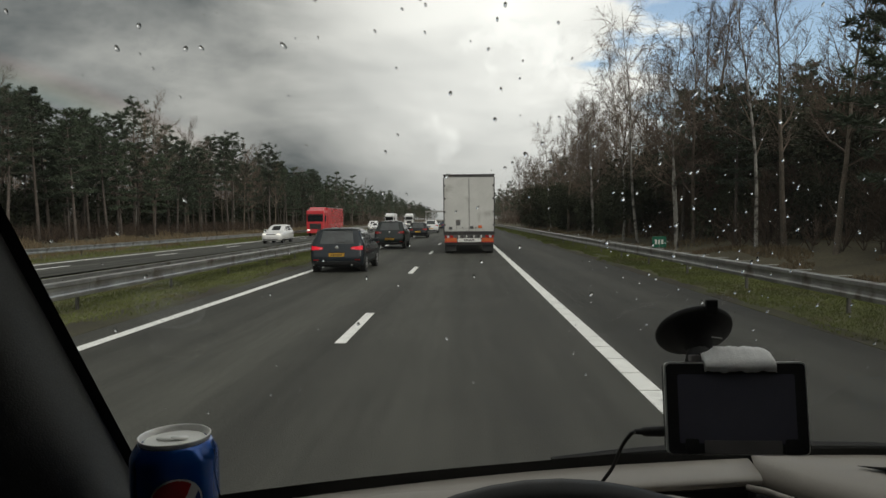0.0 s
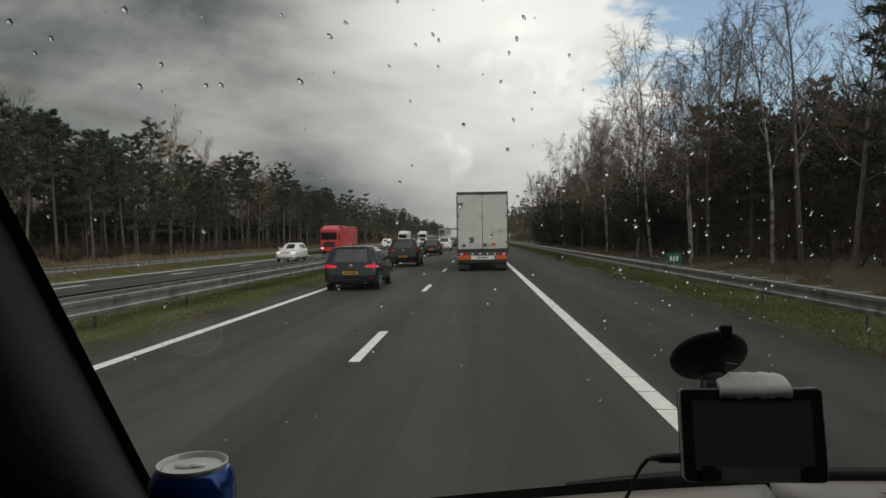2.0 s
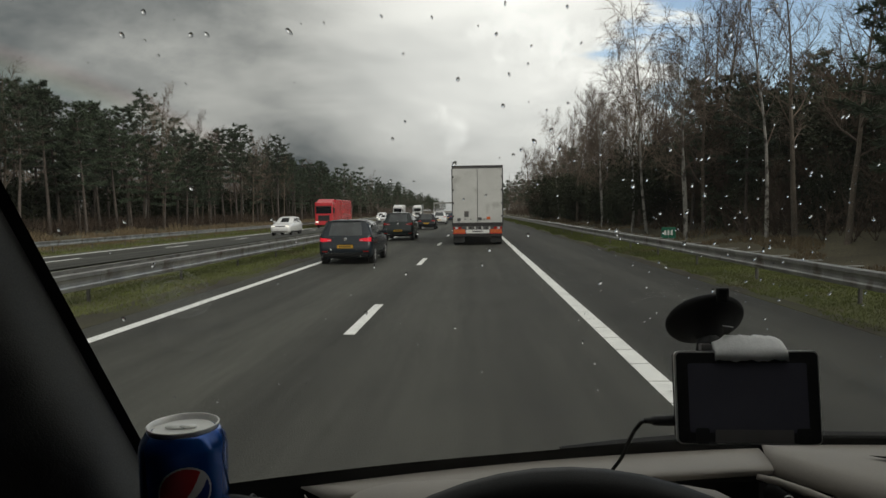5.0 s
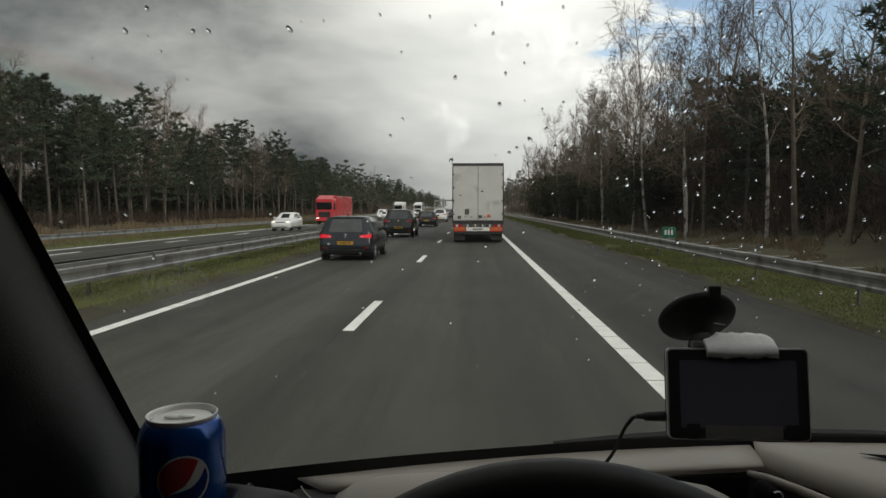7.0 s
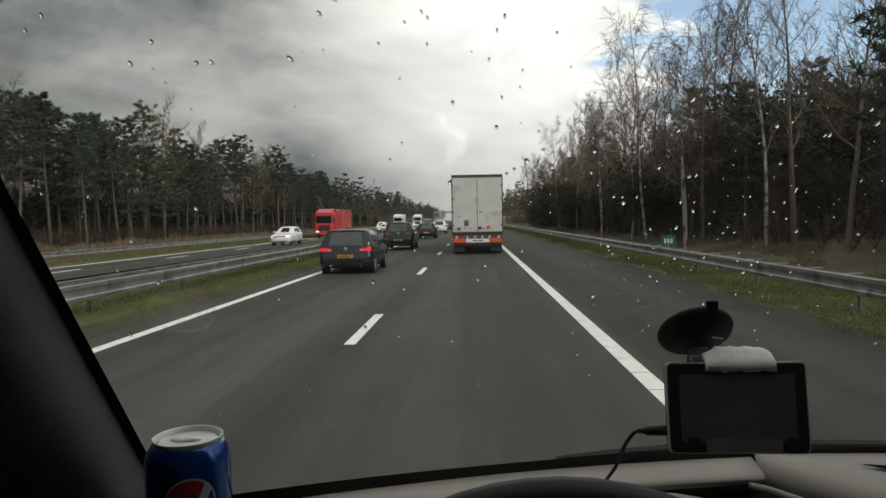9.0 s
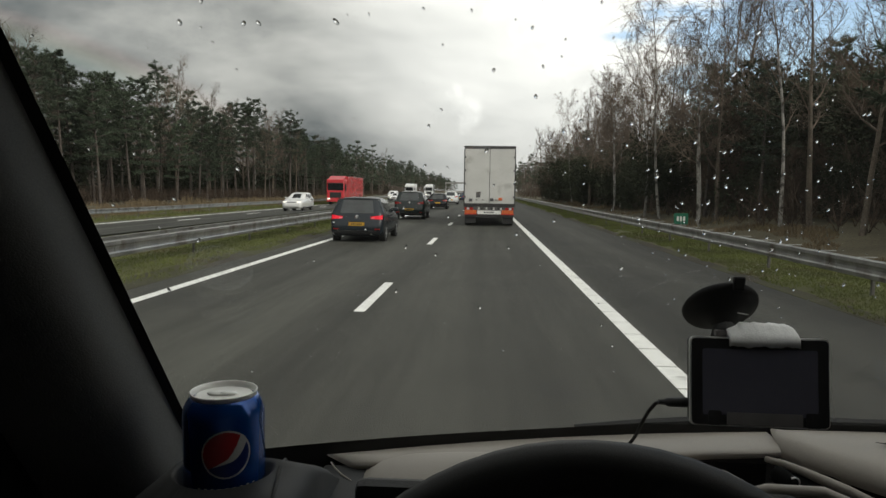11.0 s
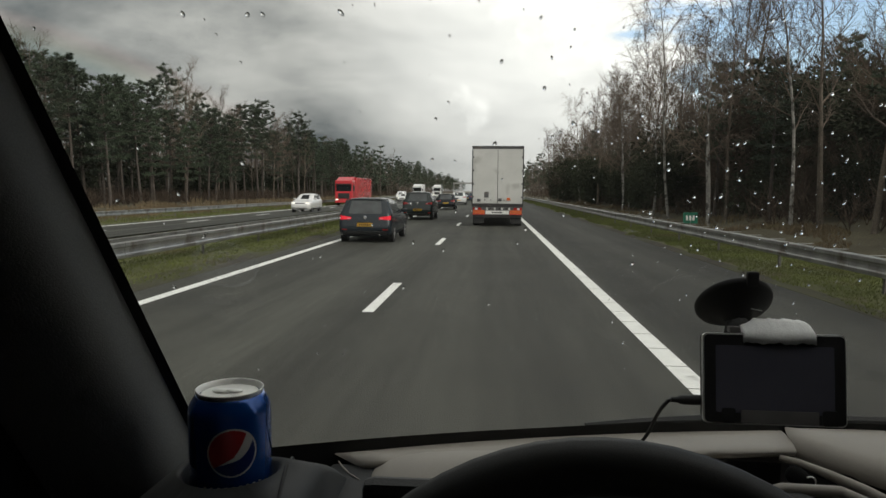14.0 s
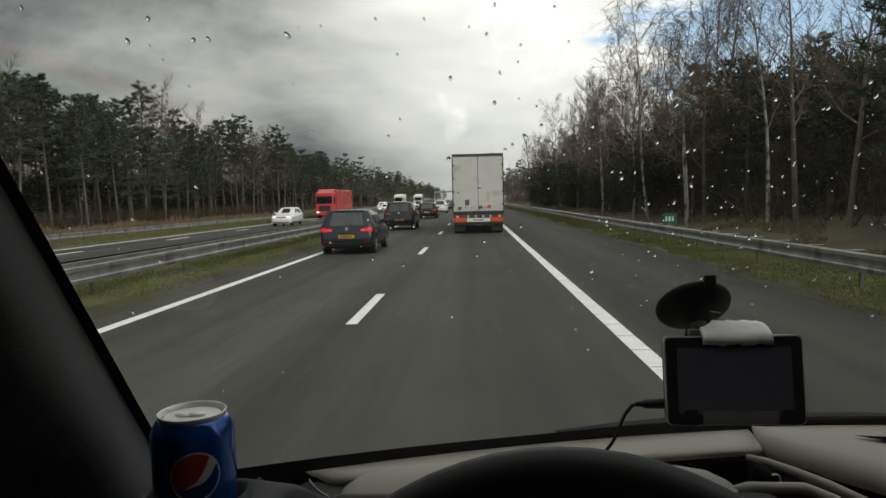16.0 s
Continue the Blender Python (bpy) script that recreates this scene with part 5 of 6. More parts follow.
# ---- the lorry ahead ----
lorry = anchor("articulated_lorry", pose(0.215, 33.0, 0), "curtain-sided articulated lorry with dirty white rear doors, driving ahead", "lorry")
FRAME = mat("dark trailer frame", (0.10, 0.10, 0.10), 0.55, 0.4, vary=0.2, scale=2, stain=(0.16, 0.13, 0.11), stain_scale=2.5, stain_at=0.6)
BLACKFRAME = mat("sooty black trailer frame", (0.028, 0.026, 0.026), 0.6, 0.1, vary=0.25, scale=3, stain=(0.09, 0.08, 0.07), stain_scale=4.0, stain_at=0.6)
part("curtain_body", boxed(-1.25, 1.25, 0.06, 13.3, 1.12, 3.93, bevel=0.02), TARP, lorry, "off-white tarpaulin sides")
for s in (-1, 1):
    x0, x1 = sorted((s * 0.012, s * 1.192))
    d = part("rear_door", boxed(x0, x1, 0.0, 0.06, 1.13, 3.80, bevel=0.012), TARP, lorry, "dirty white rear door")
    for z in (1.45, 2.1, 2.75, 3.4):
        xh = s * 1.2
        part("hinge", boxed(xh - 0.035, xh + 0.035, -0.018, 0.03, z - 0.05, z + 0.05, bevel=0.008), FRAME, d)
    for xx in (0.33, 0.62):
        part("rod_guide", boxed(s * xx - 0.03, s * xx + 0.03, -0.03, 0.002, 1.28, 1.33), FRAME, d)
    x0, x1 = sorted((s * 1.225, s * 1.275))
    part("corner_post", boxed(x0, x1, -0.012, 0.12, 1.05, 3.80, bevel=0.012), BLACKFRAME, lorry, "black corner post")
    # pale strip beside the black post, standing for its highlight
    part("post_highlight", boxed(*sorted((s * 1.195, s * 1.224)), -0.008, 0.05, 1.14, 3.79, bevel=0.006), TARP, lorry)
part("roof_beam", boxed(-1.275, 1.275, -0.015, 0.16, 3.885, 3.955, bevel=0.02), BLACKFRAME, lorry, "black roof beam")
part("roof_lip", boxed(-1.26, 1.26, -0.005, 0.1, 3.81, 3.884, bevel=0.01), FRAME, lorry, "grey door lintel")
part("door_seam", boxed(-0.011, 0.011, 0.006, 0.05, 1.13, 3.8), RUBBER, lorry)
part("sill_beam", boxed(-1.275, 1.275, -0.03, 0.2, 0.965, 1.12, bevel=0.02), BLACKFRAME, lorry, "black rear sill beam")
part("door_label", boxed(-0.66, -0.44, -0.006, 0.002, 1.42, 1.70), FRAME, lorry, "grey rectangular label")
for x, z in ((-0.92, 1.30), (0.12, 1.33), (0.54, 1.36)):
    part("buffer", boxed(x - 0.09, x + 0.09, -0.05, 0.01, z - 0.08, z + 0.06, bevel=0.02), FRAME if x < 0.5 else ORANGE, lorry)
part("underrun_bar", boxed(-1.2, 1.2, 0.02, 0.14, 0.44, 0.56, bevel=0.02), BLACKFRAME, lorry)
part("lamp_bar", boxed(-1.24, 1.24, 0.0, 0.08, 0.56, 0.964, bevel=0.015), FRAME, lorry)
for s in (-1, 1):
    x0, x1 = sorted((s * 0.62, s * 1.20))
    b = part("reflector_board", boxed(x0, x1, -0.03, -0.005, 0.62, 0.80, bevel=0.006), ORANGE, lorry, "orange reflector board")
    x0, x1 = sorted((s * 0.60, s * 1.22))
    part("board_edge", boxed(x0, x1, -0.028, -0.008, 0.58, 0.62), REDBOARD, b)
    for xa, xb, lens in ((0.80, 0.97, LAMP_RED), (0.985, 1.10, LENS), (1.11, 1.21, LAMP_RED)):
        part("tail_lamp", boxed(*sorted((s * xa, s * xb)), -0.045, -0.001, 0.815, 0.92, bevel=0.012), lens, lorry)
    part("lamp_guard", boxed(*sorted((s * 0.77, s * 1.225)), -0.03, -0.002, 0.925, 0.95, bevel=0.005), BLACKFRAME, lorry)
    part("mud_flap", boxed(*sorted((s * 0.66, s * 1.18)), 0.15, 0.165, 0.14, 0.56), RUBBER, lorry)
    part("side_skirt", boxed(*sorted((s * 1.22, s * 1.25)), 1.6, 9.5, 0.5, 1.05), FRAME, lorry)
    for y in (1.2, 2.5, 3.8, 10.9, 14.6):
        wheel_at(lorry, s * 1.05, y, 0.48, 0.36)
    part("cab_mirror", boxed(*sorted((s * 1.30, s * 1.52)), 14.6, 14.75, 2.55, 3.15, bevel=0.03), DARKPLASTIC, lorry, "black cab mirror")
    part("mirror_arm", boxed(*sorted((s * 1.2, s * 1.34)), 14.65, 14.70, 3.05, 3.10), DARKPLASTIC, lorry)
for i, xw in enumerate((-0.52, -0.36, -0.14, 0.10, 0.22, 0.44, 0.58)):
    part("bumper_bracket", boxed(xw - 0.03, xw + 0.05, -0.02, -0.002, 0.80 + 0.015 * (i % 3), 0.93, bevel=0.006), BLACKFRAME if i % 2 else TARP, lorry)
number = part("number_plate", boxed(-0.58, 0.58, -0.034, -0.006, 0.60, 0.78, bevel=0.006), PLATE_W, lorry, "white rear plate")
for i in range(7):
    part("plate_bar", boxed(-0.26 + 0.075 * i, -0.205 + 0.075 * i, -0.040, -0.033, 0.655, 0.725), INK, number)
part("cab", boxed(-1.24, 1.24, 13.7, 16.0, 0.95, 3.75, bevel=0.12, seg=3), WHITECAR, lorry, "white lorry cab", smooth=False)
part("chassis", boxed(-0.5, 0.5, 0.3, 15.8, 0.70, 1.1), FRAME, lorry)


def goods_lorry(name, m, cab_mat, box_mat, label, length=8.0, tipper=False, tank=False):
    """A lorry that faces +y with its cab in front."""
    g = anchor(name, m, label, "lorry")
    cab = part("cab", boxed(-1.22, 1.22, length - 2.2, length, 0.8, 3.5, bevel=0.15, seg=3), cab_mat, g)
    part("windscreen", boxed(-1.08, 1.08, length - 0.03, length + 0.012, 1.95, 2.85, bevel=0.03), TINTED, cab)
    part("grille", boxed(-0.8, 0.8, length - 0.02, length + 0.014, 0.95, 1.7, bevel=0.03), DARKPLASTIC, cab)
    part("sun_visor", boxed(-1.1, 1.1, length - 0.05, length + 0.12, 2.87, 3.0, bevel=0.03), DARKPLASTIC, cab)
    part("bumper", boxed(-1.2, 1.2, length - 0.3, length + 0.04, 0.4, 0.85, bevel=0.05), cab_mat, g)
    part("roof_fairing", loft(bmesh.new(), [[(-1.1, length - 0.3, 3.5), (1.1, length - 0.3, 3.5), (1.05, length - 0.5, 3.55), (-1.05, length - 0.5, 3.55)], [(-1.1, length - 1.9, 3.5), (1.1, length - 1.9, 3.5), (1.1, length - 1.9, 3.95), (-1.1, length - 1.9, 3.95)]]), cab_mat, g)
    for s in (-1, 1):
        part("headlamp", boxed(*sorted((s * 0.75, s * 1.12)), length - 0.02, length + 0.05, 0.72, 0.90, bevel=0.03), LAMP_WHITE, g)
        part("mirror", boxed(*sorted((s * 1.27, s * 1.48)), length - 0.3, length - 0.15, 2.1, 2.7, bevel=0.04), DARKPLASTIC, g)
        part("side_window", boxed(*sorted((s * 1.2, s * 1.232)), length - 1.2, length - 0.35, 1.95, 2.8), TINTED, cab)
        for y in (0.8, 2.1, length - 1.2) + ((3.4,) if length > 8.5 else ()):
            wheel_at(g, s * 1.0, y, 0.48, 0.34)
    if tank:
        bm = lathe(bmesh.new(), [(0.3, 0.0), (1.0, 0.12), (1.2, 0.3), (1.22, length - 3.0), (1.1, length - 2.7), (0.3, length - 2.6)], 28, Matrix.Translation((0, 0, 2.35)) @ pose(0, 0, 0, -90, 0, 0))
        part("tank", bm, box_mat, g, smooth=True)
        for y in (1.5, 3.5, 5.0):
            part("tank_band", lathe(bmesh.new(), [(1.235, 0), (1.235, 0.08)], 28, Matrix.Translation((0, y, 2.35)) @ pose(0, 0, 0, -90, 0, 0)), ZINC, g)
    elif tipper:
        part("tipper_body", boxed(-1.22, 1.22, 0.0, length - 2.5, 1.25, 2.75, bevel=0.06), box_mat, g)
        for s in (-1, 1):
            part("green_stripe", boxed(*sorted((s * 1.215, s * 1.226)), 0.3, length - 2.8, 1.75, 2.25), GREENPRINT, g, "green stripe with dark lettering bars")
            for i in range(6):
                part("lettering_bar", boxed(*sorted((s * 1.22, s * 1.232)), 1.5 + 0.5 * i, 1.85 + 0.5 * i, 1.68, 2.32), INK, g)
            for i in range(8):
                part("stake", boxed(*sorted((s * 1.22, s * 1.27)), 0.1 + 0.9 * i, 0.2 + 0.9 * i, 1.28, 2.72), box_mat, g)
    else:
        part("box_body", boxed(-1.25, 1.25, 0.0, length - 2.4, 1.0, 3.9, bevel=0.05), box_mat, g)
    part("chassis", boxed(-0.5, 0.5, 0.2, length - 0.3, 0.6, 1.24), FRAME, g)
    return g


goods_lorry("box_lorry", pose(-20.4, 104, zo(-20.4), 0, 0, 180), REDTRUCK, REDTRUCK, "red box lorry oncoming on the other carriageway", 14.0)
goods_lorry("box_lorry", pose(-20.6, 190, zo(-20.6), 0, 0, 180), WHITECAR, WHITECAR, "white box lorry oncoming far off", 9.0)
goods_lorry("box_lorry", pose(-17.2, 214, OZ, 0, 0, 180), WHITECAR, GREYCAR, "white lorry with grey box oncoming far off", 9.0)
goods_lorry("tipper_lorry", pose(-20.6, 250, zo(-20.6), 0, 0, 180), WHITECAR, WHITECAR, "white tipper lorry with a green stripe oncoming far off", 11.0, tipper=True)
goods_lorry("tanker_lorry", pose(-20.6, -24, zo(-20.6), 0, 0, 180), REDTRUCK, REDTRUCK, "red tanker lorry on the other carriageway", 10.0, tank=True)

# sign gantry far ahead
gantry = anchor("sign_gantry", pose(0, 420, 0), "grey steel sign gantry spanning the far carriageways", "sign gantry")
for x in (-24.5, -9.2, 6.9):
    part("post", boxed(x - 0.25, x + 0.25, -0.25, 0.25, -1.2, 7.2), ZINC, gantry)
part("truss", boxed(-24.8, 7.2, -0.5, 0.5, 6.3, 7.3), ZINC, gantry, "grey lattice truss")
for x in (-4.2, -0.1):
    part("matrix_sign", boxed(x - 0.9, x + 0.9, -0.75, -0.5, 5.7, 7.5), INK, gantry, "black lane signal")

# small green hectometre sign in the verge
sign = anchor("kilometre_sign", pose(10.0, 34.5, land(10.0, 34.5)), "small green kilometre sign on a post in the verge", "sign")
part("post", tube(bmesh.new(), [(0, 0, -0.2), (0, 0, 0.75)], 0.03, 8), ZINC, sign)
GREEN = mat("green sign face", (0.008, 0.13, 0.075), 0.45, vary=0.05)
board = part("board", boxed(-0.36, 0.36, -0.025, 0.0, 0.42, 0.98, bevel=0.01), GREEN, sign, "green sign board")
for i in range(3):
    part("number_bar", boxed(-0.22 + 0.16 * i, -0.12 + 0.16 * i, -0.031, -0.024, 0.58, 0.82), PLATE_W, board)


# ---- what the van has passed: the flyover and the radio mast ----
CONCRETE = mat("weathered concrete", (0.36, 0.335, 0.28), 0.85, vary=0.18, scale=0.7, grain=0.1, grain_scale=20, bump=0.3, stain=(0.12, 0.11, 0.09), stain_scale=0.5, stain_at=0.58)
bridge = anchor("motorway_flyover", pose(-9, -48, 0), "weathered concrete flyover with steel railings across the motorway", "bridge")
sections = []
for i in range(49):
    x = -48 + 2.0 * i
    sag = min(abs(x - c) for c in (-27, -11, 9.5, 26))
    depth = 1.25 - 0.45 * min(1, sag / 8)
    sections.append([(x, -4.2, 6.6), (x, 4.2, 6.6), (x, 4.2, 6.15), (x, 3.2, 6.6 - depth), (x, -3.2, 6.6 - depth), (x, -4.2, 6.15)])
part("deck", loft(bmesh.new(), sections), CONCRETE, bridge, "haunched concrete deck")
for y in (-4.1, 4.1):
    for z in (6.95, 7.25, 7.6):
        part("rail", tube(bmesh.new(), [(-48, y, z), (48, y, z)], 0.035, 6), ZINC, bridge)
    for i in range(33):
        part("railing_post", boxed(-48 + 3 * i - 0.04, -48 + 3 * i + 0.04, y - 0.04, y + 0.04, 6.6, 7.65), ZINC, bridge)
for x in (-27, -11, 9.5, 26):
    for y in (-1.8, 1.8):
        part("pier", loft(bmesh.new(), [[(x - 0.45, y - 0.45, -1), (x + 0.45, y - 0.45, -1), (x + 0.45, y + 0.45, -1), (x - 0.45, y + 0.45, -1)], [(x - 0.45, y - 0.45, 4.3), (x + 0.45, y - 0.45, 4.3), (x + 0.45, y + 0.45, 4.3), (x - 0.45, y + 0.45, 4.3)], [(x - 0.9, y - 0.7, 4.9), (x + 0.9, y - 0.7, 4.9), (x + 0.9, y + 0.7, 4.9), (x - 0.9, y + 0.7, 4.9)], [(x - 0.9, y - 0.7, 5.4), (x + 0.9, y - 0.7, 5.4), (x + 0.9, y + 0.7, 5.4), (x - 0.9, y + 0.7, 5.4)]]), CONCRETE, bridge)
for x in (5.0, 9.0):
    sig = part("lane_signal", boxed(x - 0.85, x + 0.85, -4.75, -4.45, 5.6, 7.4, bevel=0.08), INK, bridge, "black lane signal box")
    part("signal_rim", boxed(x - 0.9, x + 0.9, -4.44, -4.38, 5.55, 7.45, bevel=0.08), ZINC, sig)
mast = anchor("radio_mast", pose(-52, -62, land(-52, -62)), "tall grey lattice radio mast with antennas", "mast")
for i in range(3):
    a = radians(120 * i)
    part("leg", tube(bmesh.new(), [(1.1 * math.cos(a), 1.1 * math.sin(a), -0.5), (0.35 * math.cos(a), 0.35 * math.sin(a), 36)], [0.09, 0.05], 6), ZINC, mast)
for j in range(24):
    z0, z1 = j * 1.5, (j + 1) * 1.5
    for i in range(3):
        a, b = radians(120 * i), radians(120 * (i + 1))
        r0, r1 = 1.1 - 0.75 * z0 / 36, 1.1 - 0.75 * z1 / 36
        part("brace", tube(bmesh.new(), [(r0 * math.cos(a), r0 * math.sin(a), z0), (r1 * math.cos(b), r1 * math.sin(b), z1)], 0.03, 4), ZINC, mast)
for z in (24.0, 30.0, 35.0):
    for i in range(3):
        a = radians(120 * i + 30)
        part("antenna", boxed(0.9 * math.cos(a) - 0.12, 0.9 * math.cos(a) + 0.12, 0.9 * math.sin(a) - 0.12, 0.9 * math.sin(a) + 0.12, z - 1.0, z + 1.0, bevel=0.03), PLATE_W, mast)


# ---- trees and plants ----
class Soup:
    """Vertices and faces gathered for one mesh."""

    def __init__(self):
        self.v, self.f = [], []

    def limb(self, pts, radii, sides):
        base = len(self.v)
        up = None
        for i, p in enumerate(pts):
            d = (pts[min(i + 1, len(pts) - 1)] - pts[max(i - 1, 0)])
            d = d.normalized() if d.length > 1e-9 else Vector((0, 0, 1))
            up = d.orthogonal().normalized() if up is None else (up - d * up.dot(d))
            up = up.normalized() if up.length > 1e-6 else d.orthogonal().normalized()
            s = d.cross(up)
            for k in range(sides):
                a = 2 * math.pi * k / sides
                self.v.append(p + (up * math.cos(a) + s * math.sin(a)) * radii[i])
        for i in range(len(pts) - 1):
            for k in range(sides):
                a, b = base + i * sides + k, base + i * sides + (k + 1) % sides
                self.f.append((a, b, b + sides, a + sides))

    def leaf(self, p, d, n, length, width):
        s = d.cross(n)
        s = s.normalized() * width if s.length > 1e-6 else Vector((width, 0, 0))
        b = len(self.v)
        self.v += [p - s, p + s, p + d * length]
        self.f.append((b, b + 1, b + 2))

    def mesh(self, name, material, smooth=True):
        me = bpy.data.meshes.new(name)
        me.from_pydata([tuple(v) for v in self.v], [], self.f)
        me.materials.append(material)
        if smooth:
            me.polygons.foreach_set("use_smooth", [True] * len(me.polygons))
        me.update()
        return me


def rand_dir(rng):
    while True:
        v = Vector((rng.uniform(-1, 1), rng.uniform(-1, 1), rng.uniform(-1, 1)))
        if 0.05 < v.length < 1:
            return v.normalized()


def wander(rng, start, d, length, n, bend, lift):
    pts, p = [start], start
    for _ in range(n):
        d = (d + rand_dir(rng) * bend + Vector((0, 0, lift))).normalized()
        p = p + d * (length / n)
        pts.append(p)
    return pts, d


def bare_tree(seed, height, spread, lean, first, limbs, birch=False, detail=1.0, trunk=None, crown=None, at=Vector(), stems=1):
    """A leafless tree: tapered trunk, limbs, branches and many fine twigs. Returns trunk and crown soups."""
    rng = random.Random(seed)
    trunk, crown = trunk or Soup(), crown or Soup()
    for st in range(stems):
        h = height * rng.uniform(0.85, 1.0)
        r0 = h * (0.0068 if birch else 0.011)
        d0 = Vector((rng.uniform(-lean, lean), rng.uniform(-lean, lean), 1)).normalized()
        pts, _ = wander(rng, at + Vector((rng.uniform(-0.3, 0.3) * (stems > 1), rng.uniform(-0.3, 0.3) * (stems > 1), -0.3)), d0, h, 9, 0.07, 0.05)
        rad = [r0 * (1 - 0.93 * (i / 9) ** 0.8) + 0.008 for i in range(10)]
        trunk.limb(pts, rad, 7 if detail > 0.6 else 4)
        for li in range(int(limbs * detail)):
            t = first + (0.97 - first) * (li + rng.random()) / (limbs * detail)
            i = min(8, int(t * 9))
            p = pts[i].lerp(pts[i + 1], t * 9 - i)
            a = li * 2.4 + rng.uniform(-0.5, 0.5)
            rise = 0.35 + 0.75 * t
            d = Vector((math.cos(a), math.sin(a), rise)).normalized()
            ln = spread * (1.15 - 0.85 * t) * rng.uniform(0.7, 1.15) * (0.75 if t < first + 0.1 else 1)
            lr = rad[i] * 0.45
            lp, _ = wander(rng, p, d, ln, 5, 0.16, 0.10)
            crown.limb(lp, [lr * (1 - 0.85 * q / 5) + 0.006 for q in range(6)], 4 if detail > 0.6 else 3)
            nb = int((8 if detail > 0.6 else 5) * (0.7 + ln / spread))
            for bi in range(nb):
                u = 0.18 + 0.82 * (bi + rng.random()) / nb
                j = min(4, int(u * 5))
                q = lp[j].lerp(lp[j + 1], u * 5 - j)
                bd = ((lp[j + 1] - lp[j]).normalized() + rand_dir(rng) * 0.85 + Vector((0, 0, -0.05 if birch else 0.22))).normalized()
                bl = ln * rng.uniform(0.25, 0.5)
                bp, _ = wander(rng, q, bd, bl, 3, 0.22, -0.12 if birch else 0.08)
                crown.limb(bp, [0.014, 0.011, 0.008, 0.005], 3)
                for ti in range(int(6 * detail) + 1):
                    w = 0.2 + 0.8 * rng.random()
                    jj = min(2, int(w * 3))
                    tq = bp[jj].lerp(bp[jj + 1], w * 3 - jj)
                    td = ((bp[jj + 1] - bp[jj]).normalized() * 0.7 + rand_dir(rng) * 0.8 + Vector((0, 0, -0.45 if birch else 0.2))).normalized()
                    tl = rng.uniform(0.4, 0.95)
                    crown.limb([tq, tq + td * tl], [0.009, 0.004], 3)
    return trunk, crown


def pine_tree(seed, height, clear_to, spread, detail=1.0, trunk=None, crown=None, at=Vector()):
    """A Scots pine: long bare trunk with dead stubs, layered boughs of needle tufts. Returns trunk and crown soups."""
    rng = random.Random(seed)
    trunk, crown = trunk or Soup(), crown or Soup()
    pts, _ = wander(rng, at + Vector((0, 0, -0.3)), Vector((rng.uniform(-0.04, 0.04), rng.uniform(-0.04, 0.04), 1)), height, 8, 0.03, 0.05)
    r0 = height * 0.012
    trunk.limb(pts, [r0 * (1 - 0.9 * i / 8) + 0.01 for i in range(9)], 7 if detail > 0.6 else 4)
    for _ in range(int(7 * detail)):
        t = rng.uniform(0.25, clear_to)
        i = int(t * 8)
        p = pts[i].lerp(pts[i + 1], t * 8 - i)
        a = rng.uniform(0, 6.28)
        lp, _ = wander(rng, p, Vector((math.cos(a), math.sin(a), 0.1)), rng.uniform(0.5, 1.5), 3, 0.2, 0.0)
        trunk.limb(lp, [0.02, 0.015, 0.01, 0.005], 3)
    whorls = max(5, int(11 * (0.55 + 0.45 * detail)))
    for wi in range(whorls):
        t = clear_to + (0.985 - clear_to) * ((wi + 0.3 * rng.random()) / (whorls - 0.7)) ** 0.9
        t = min(t, 0.99)
        u = (t - clear_to) / (1 - clear_to)
        i = min(7, int(t * 8))
        p = pts[i].lerp(pts[i + 1], t * 8 - i)
        reach = spread * (0.30 + 0.80 * (1 - u) ** 0.75) * (0.72 if wi == 0 else 1.0) * rng.uniform(0.8, 1.15)
        a0 = rng.uniform(0, 6.28)
        for bi in range(5 if detail > 0.6 else 4):
            a = a0 + bi * 6.28 / 5 + rng.uniform(-0.35, 0.35)
            ln = reach * rng.uniform(0.55, 1.2)
            if rng.random() < 0.1:
                continue
            out = Vector((math.cos(a), math.sin(a), -0.05 + 0.55 * u)).normalized()
            lp, _ = wander(rng, p, out, ln, 4, 0.12, 0.05)
            trunk.limb(lp, [0.045, 0.035, 0.025, 0.015, 0.008], 3)
            side = Vector((-out.y, out.x, 0)).normalized()
            tufts = int((9 if detail > 0.6 else 4) * (0.5 + 0.8 * ln / spread))
            for ti in range(tufts):
                w = 0.22 + 0.78 * rng.random() ** 0.8
                j = min(3, int(w * 4))
                c = lp[j].lerp(lp[j + 1], w * 4 - j) + side * rng.uniform(-0.42, 0.42) * ln * (1.1 - w) + Vector((0, 0, rng.uniform(-0.08, 0.16)))
                size = rng.uniform(0.26, 0.50)
                for _ in range(int(12 * detail) + 4):
                    d = rand_dir(rng)
                    d = (Vector((d.x, d.y, d.z * 0.55 + 0.28)) + out * 0.35).normalized()
                    crown.leaf(c + d * 0.05, d, rand_dir(rng), size * rng.uniform(0.6, 1.1) * (1 if detail > 0.6 else 1.5), 0.042 if detail > 0.6 else 0.13)
    return trunk, crown


